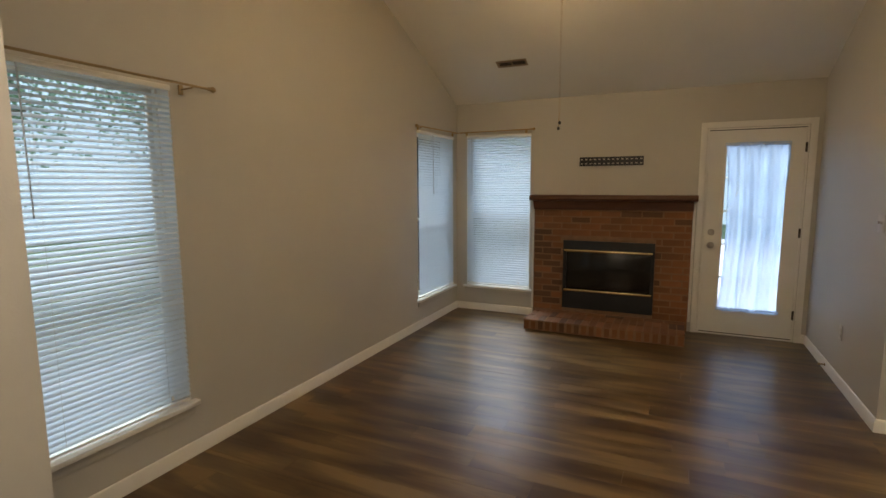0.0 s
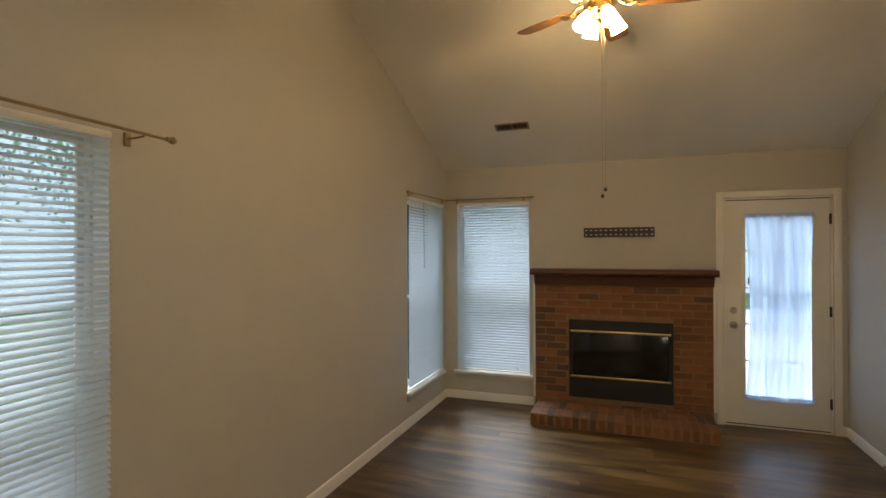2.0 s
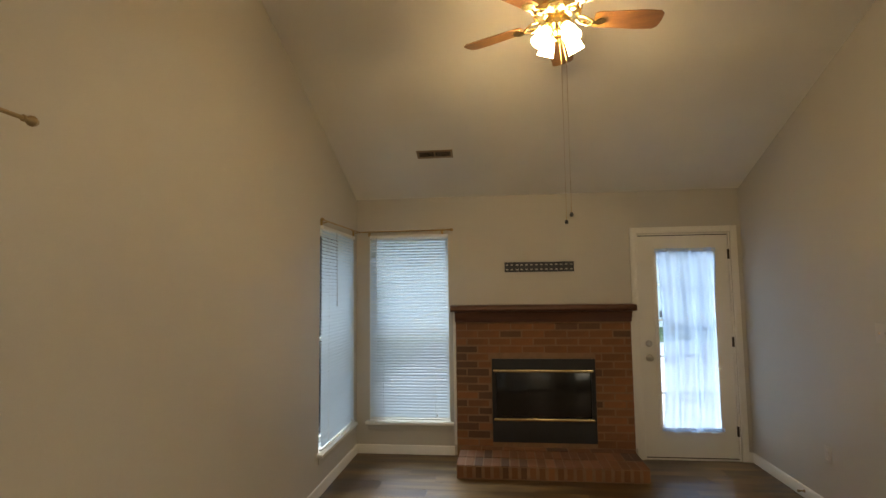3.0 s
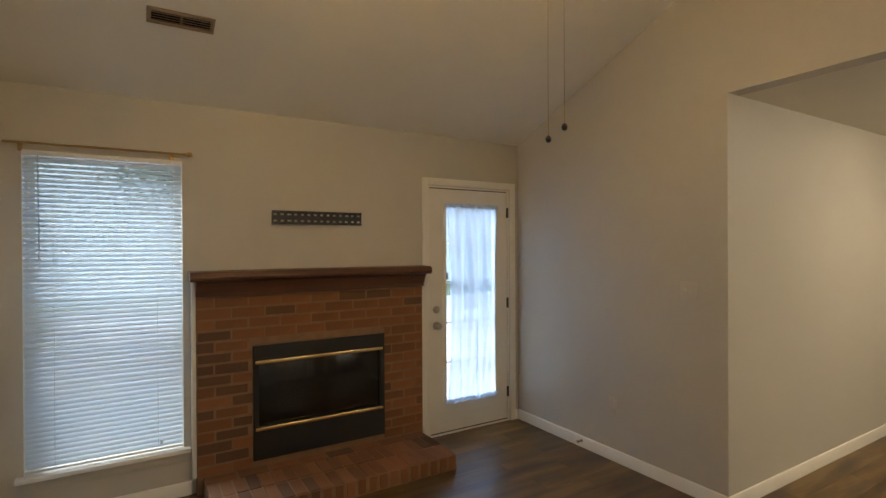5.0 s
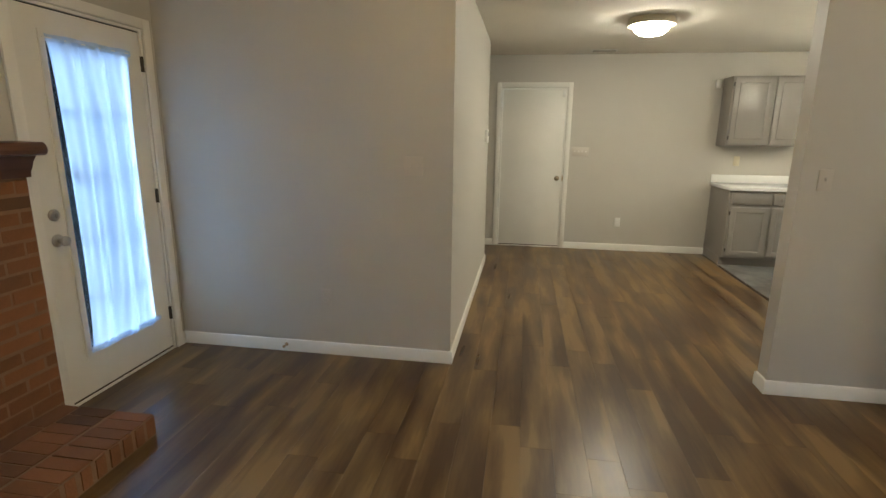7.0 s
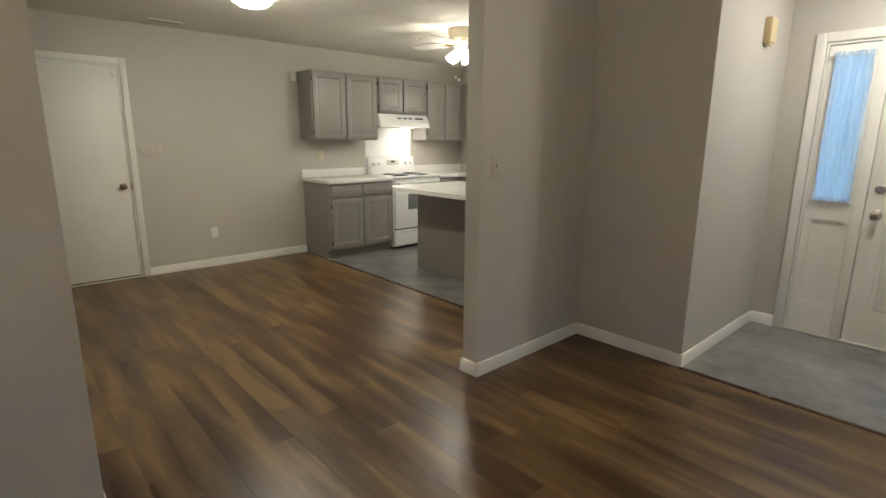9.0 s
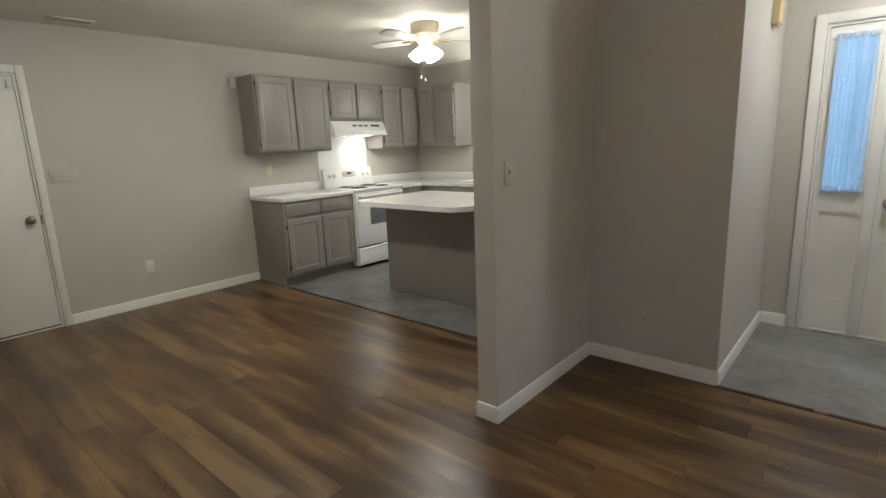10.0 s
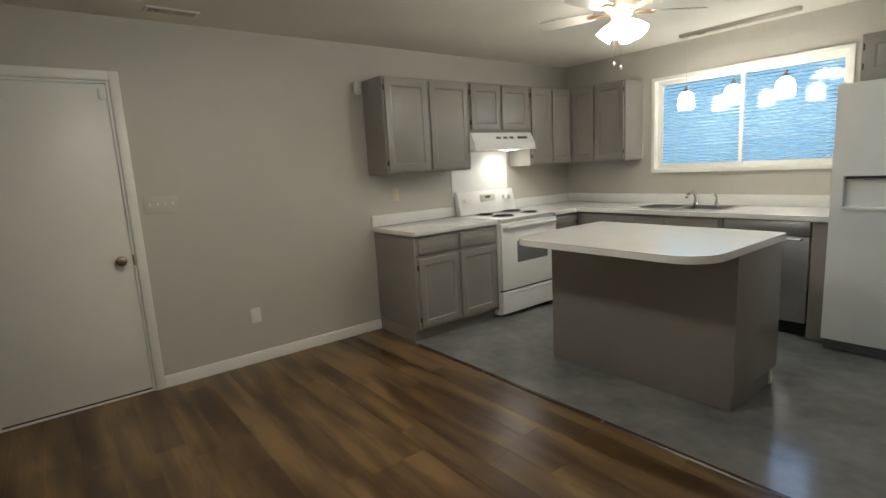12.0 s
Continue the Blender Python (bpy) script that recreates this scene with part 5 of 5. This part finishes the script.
def tree(x, y, h, spread, seed, base=-0.35):
    rnd = random.Random(seed)
    top = thing("tree", Matrix.Translation((x, y, base)), "leafy green garden tree outside the windows", "tree", group="trees outside")
    bm = bmesh.new()
    n, rings = 9, []
    for i in range(8):
        z = h * 0.8 * i / 7
        r = 0.17 * (1 - 0.75 * i / 7) * h / 7
        ox, oy = 0.12 * math.sin(i * 0.9 + seed), 0.12 * math.cos(i * 1.1 + seed)
        rings.append([bm.verts.new((ox + r * math.cos(6.2832 * k / n), oy + r * math.sin(6.2832 * k / n), z)) for k in range(n)])
    for a, b in zip(rings, rings[1:]):
        for k in range(n):
            bm.faces.new((a[k], a[(k + 1) % n], b[(k + 1) % n], b[k]))
    tips = []
    for i in range(11):
        a, z0 = rnd.uniform(0, 6.28), h * rnd.uniform(0.50, 0.76)
        ln = spread * rnd.uniform(0.55, 0.95)
        p1 = Vector((math.cos(a) * ln * 0.5, math.sin(a) * ln * 0.5, z0 + 0.08 * h))
        p2 = Vector((math.cos(a) * ln, math.sin(a) * ln, z0 + h * rnd.uniform(0.08, 0.24)))
        pipe(bm, [(0, 0, z0), p1, p2], 0.022 * h / 6, 6)
        tips += [p1, p2, p2.lerp(Vector((0, 0, z0 + 0.3 * h)), 0.4)]
    part("trunk", bm, BARK, top)
    verts, faces = [], []
    for c in tips + [Vector((0, 0, h * 0.9)), Vector((0.3, 0, h * 0.8))]:
        for _ in range(420):
            p = c + Vector((rnd.gauss(0, 0.38), rnd.gauss(0, 0.38), rnd.gauss(0, 0.30))) * spread / 1.8
            q = Euler((rnd.uniform(-1, 1), rnd.uniform(-1, 1), rnd.uniform(0, 6.28))).to_matrix()
            s = rnd.uniform(0.05, 0.095)
            i = len(verts)
            for u, v in ((-1, 0), (0, -0.5), (1, 0), (0, 0.5)):
                verts.append(tuple(p + q @ Vector((u * s, v * s, 0.15 * s * abs(u)))))
            faces.append((i, i + 1, i + 2, i + 3))
    me = bpy.data.meshes.new("crown")
    me.from_pydata(verts, [], faces)
    me.materials.append(LEAF)
    ob = new("crown", me)
    ob.parent = top


for k, (x, y, h, s) in enumerate(((-12.0, 3.4, 5.4, 3.2), (-12.4, 11.2, 5.6, 3.4), (-11.6, -3.4, 5.4, 3.0), (-7.4, 18.4, 6.6, 3.4), (4.0, 18.8, 6.6, 3.4), (-0.6, 20.2, 7.0, 3.4))):
    tree(x, y, h, s, 11 + k)


# ---- bricks ----
def brick_mesh(w, d, h, mat):
    bm = boxed(-w / 2, w / 2, 0, d, 0, h)
    worn = 0.009 if d > 0.15 else 0.004
    bmesh.ops.bevel(bm, geom=[e for e in bm.edges if all(v.co.y < 0.001 for v in e.verts)], offset=worn, segments=2, affect="EDGES")
    return mesh_of("brick", bm, mat)


cache = {}


def lay(w, d, h, dark, at, lean=0.0, parent=None):
    key = (round(w, 3), round(d, 3), round(h, 3), dark)
    if key not in cache:
        cache[key] = brick_mesh(*key[:3], BRICKD if dark else BRICK)
    ob = new("brick", cache[key])
    ob.parent = parent
    ob.matrix_basis = pose(*at, lean * rnd.uniform(-1, 1), lean * rnd.uniform(-1, 1), lean * rnd.uniform(-1, 1))


rnd = random.Random(5)
PITCH, LEN = 0.0705, 0.205
for row in range(16):
    z = HZ + 0.004 + row * PITCH
    spans = [(FX0, FX1)] if z + 0.058 < fz0 or z + 0.01 > fz1 else [(FX0, fx0 - 0.008), (fx1 + 0.008, FX1)]
    for a, b in spans:
        x = FX0 - (LEN / 2 if row % 2 else 0)
        while x < b:
            l, r = max(x + 0.004, a), min(x + LEN - 0.004, b)
            if r - l > 0.03:
                lay(r - l, 0.03, min(0.0615, 1.24 - z), rnd.random() < 0.26, ((l + r) / 2, FY + rnd.uniform(-0.0015, 0.0015), z), parent=fire)
            x += LEN
n = 21
pw = (HX1 - HX0) / n
for k in range(n):
    x = HX0 + (k + 0.5) * pw
    lay(pw - 0.009, 0.20, HZ - 0.003, rnd.random() < 0.06, (x, HY + rnd.uniform(-0.003, 0.003), 0.002 + rnd.uniform(0, 0.002)), lean=0.9, parent=fire)
    lay(pw - 0.009, 0.20, 0.05, rnd.random() < 0.2, (x, HY + 0.21, HZ - 0.051 + rnd.uniform(0, 0.002)), lean=0.9, parent=fire)
for k in range(8):
    w = (HX1 - HX0) / 8
    lay(w - 0.009, 0.098, 0.05, rnd.random() < 0.2, (HX0 + (k + 0.5) * w, HY + 0.42, HZ - 0.051), lean=0.9, parent=fire)


# ---- floor planks ----
boards = tagged(new("floor_planks"), "brown wood-look vinyl plank floor with dark and tan streaks", "floor", "", "structure")
plank_cache = {}


def plank(x0, x1, y0, y1):
    g = 0.0002
    key = (round(x1 - x0, 3), round(y1 - y0, 3))
    if key not in plank_cache:
        bm = boxed(-key[0] / 2 + g, key[0] / 2 - g, -key[1] / 2 + g, key[1] / 2 - g, -0.006, 0.0)
        bmesh.ops.bevel(bm, geom=[e for e in bm.edges if all(v.co.z > -0.001 for v in e.verts)], offset=0.0005, segments=1, affect="EDGES")
        plank_cache[key] = mesh_of("plank", bm, PLANK)
    ob = new("plank", plank_cache[key])
    ob.parent = boards
    ob.matrix_basis = pose((x0 + x1) / 2, (y0 + y1) / 2, 0)


REGIONS = ((YS, 1.005, XW, XS), (1.005, 1.215, XW, PX0), (1.215, PY, XW, PX0), (1.215, PY, PX1, XD), (PY, YR, XW, XD), (YR, YN, XW, XE), (YR, YN, XR, XD))
PW, PL = 0.152, 1.22
rnd = random.Random(8)
cuts = {}
for row in range(40):
    ya, yb = YS + row * PW - 0.03, YS + (row + 1) * PW - 0.03
    cuts[row] = rnd.uniform(0, PL)
    for r0, r1, rx0, rx1 in REGIONS:
        a, b = max(ya, r0), min(yb, r1)
        if b - a < 0.004:
            continue
        x = XW - PL + cuts[row]
        while x < rx1:
            l, r = max(x, rx0), min(x + PL, rx1)
            if r - l > 0.004:
                plank(l, r, a, b)
            x += PL
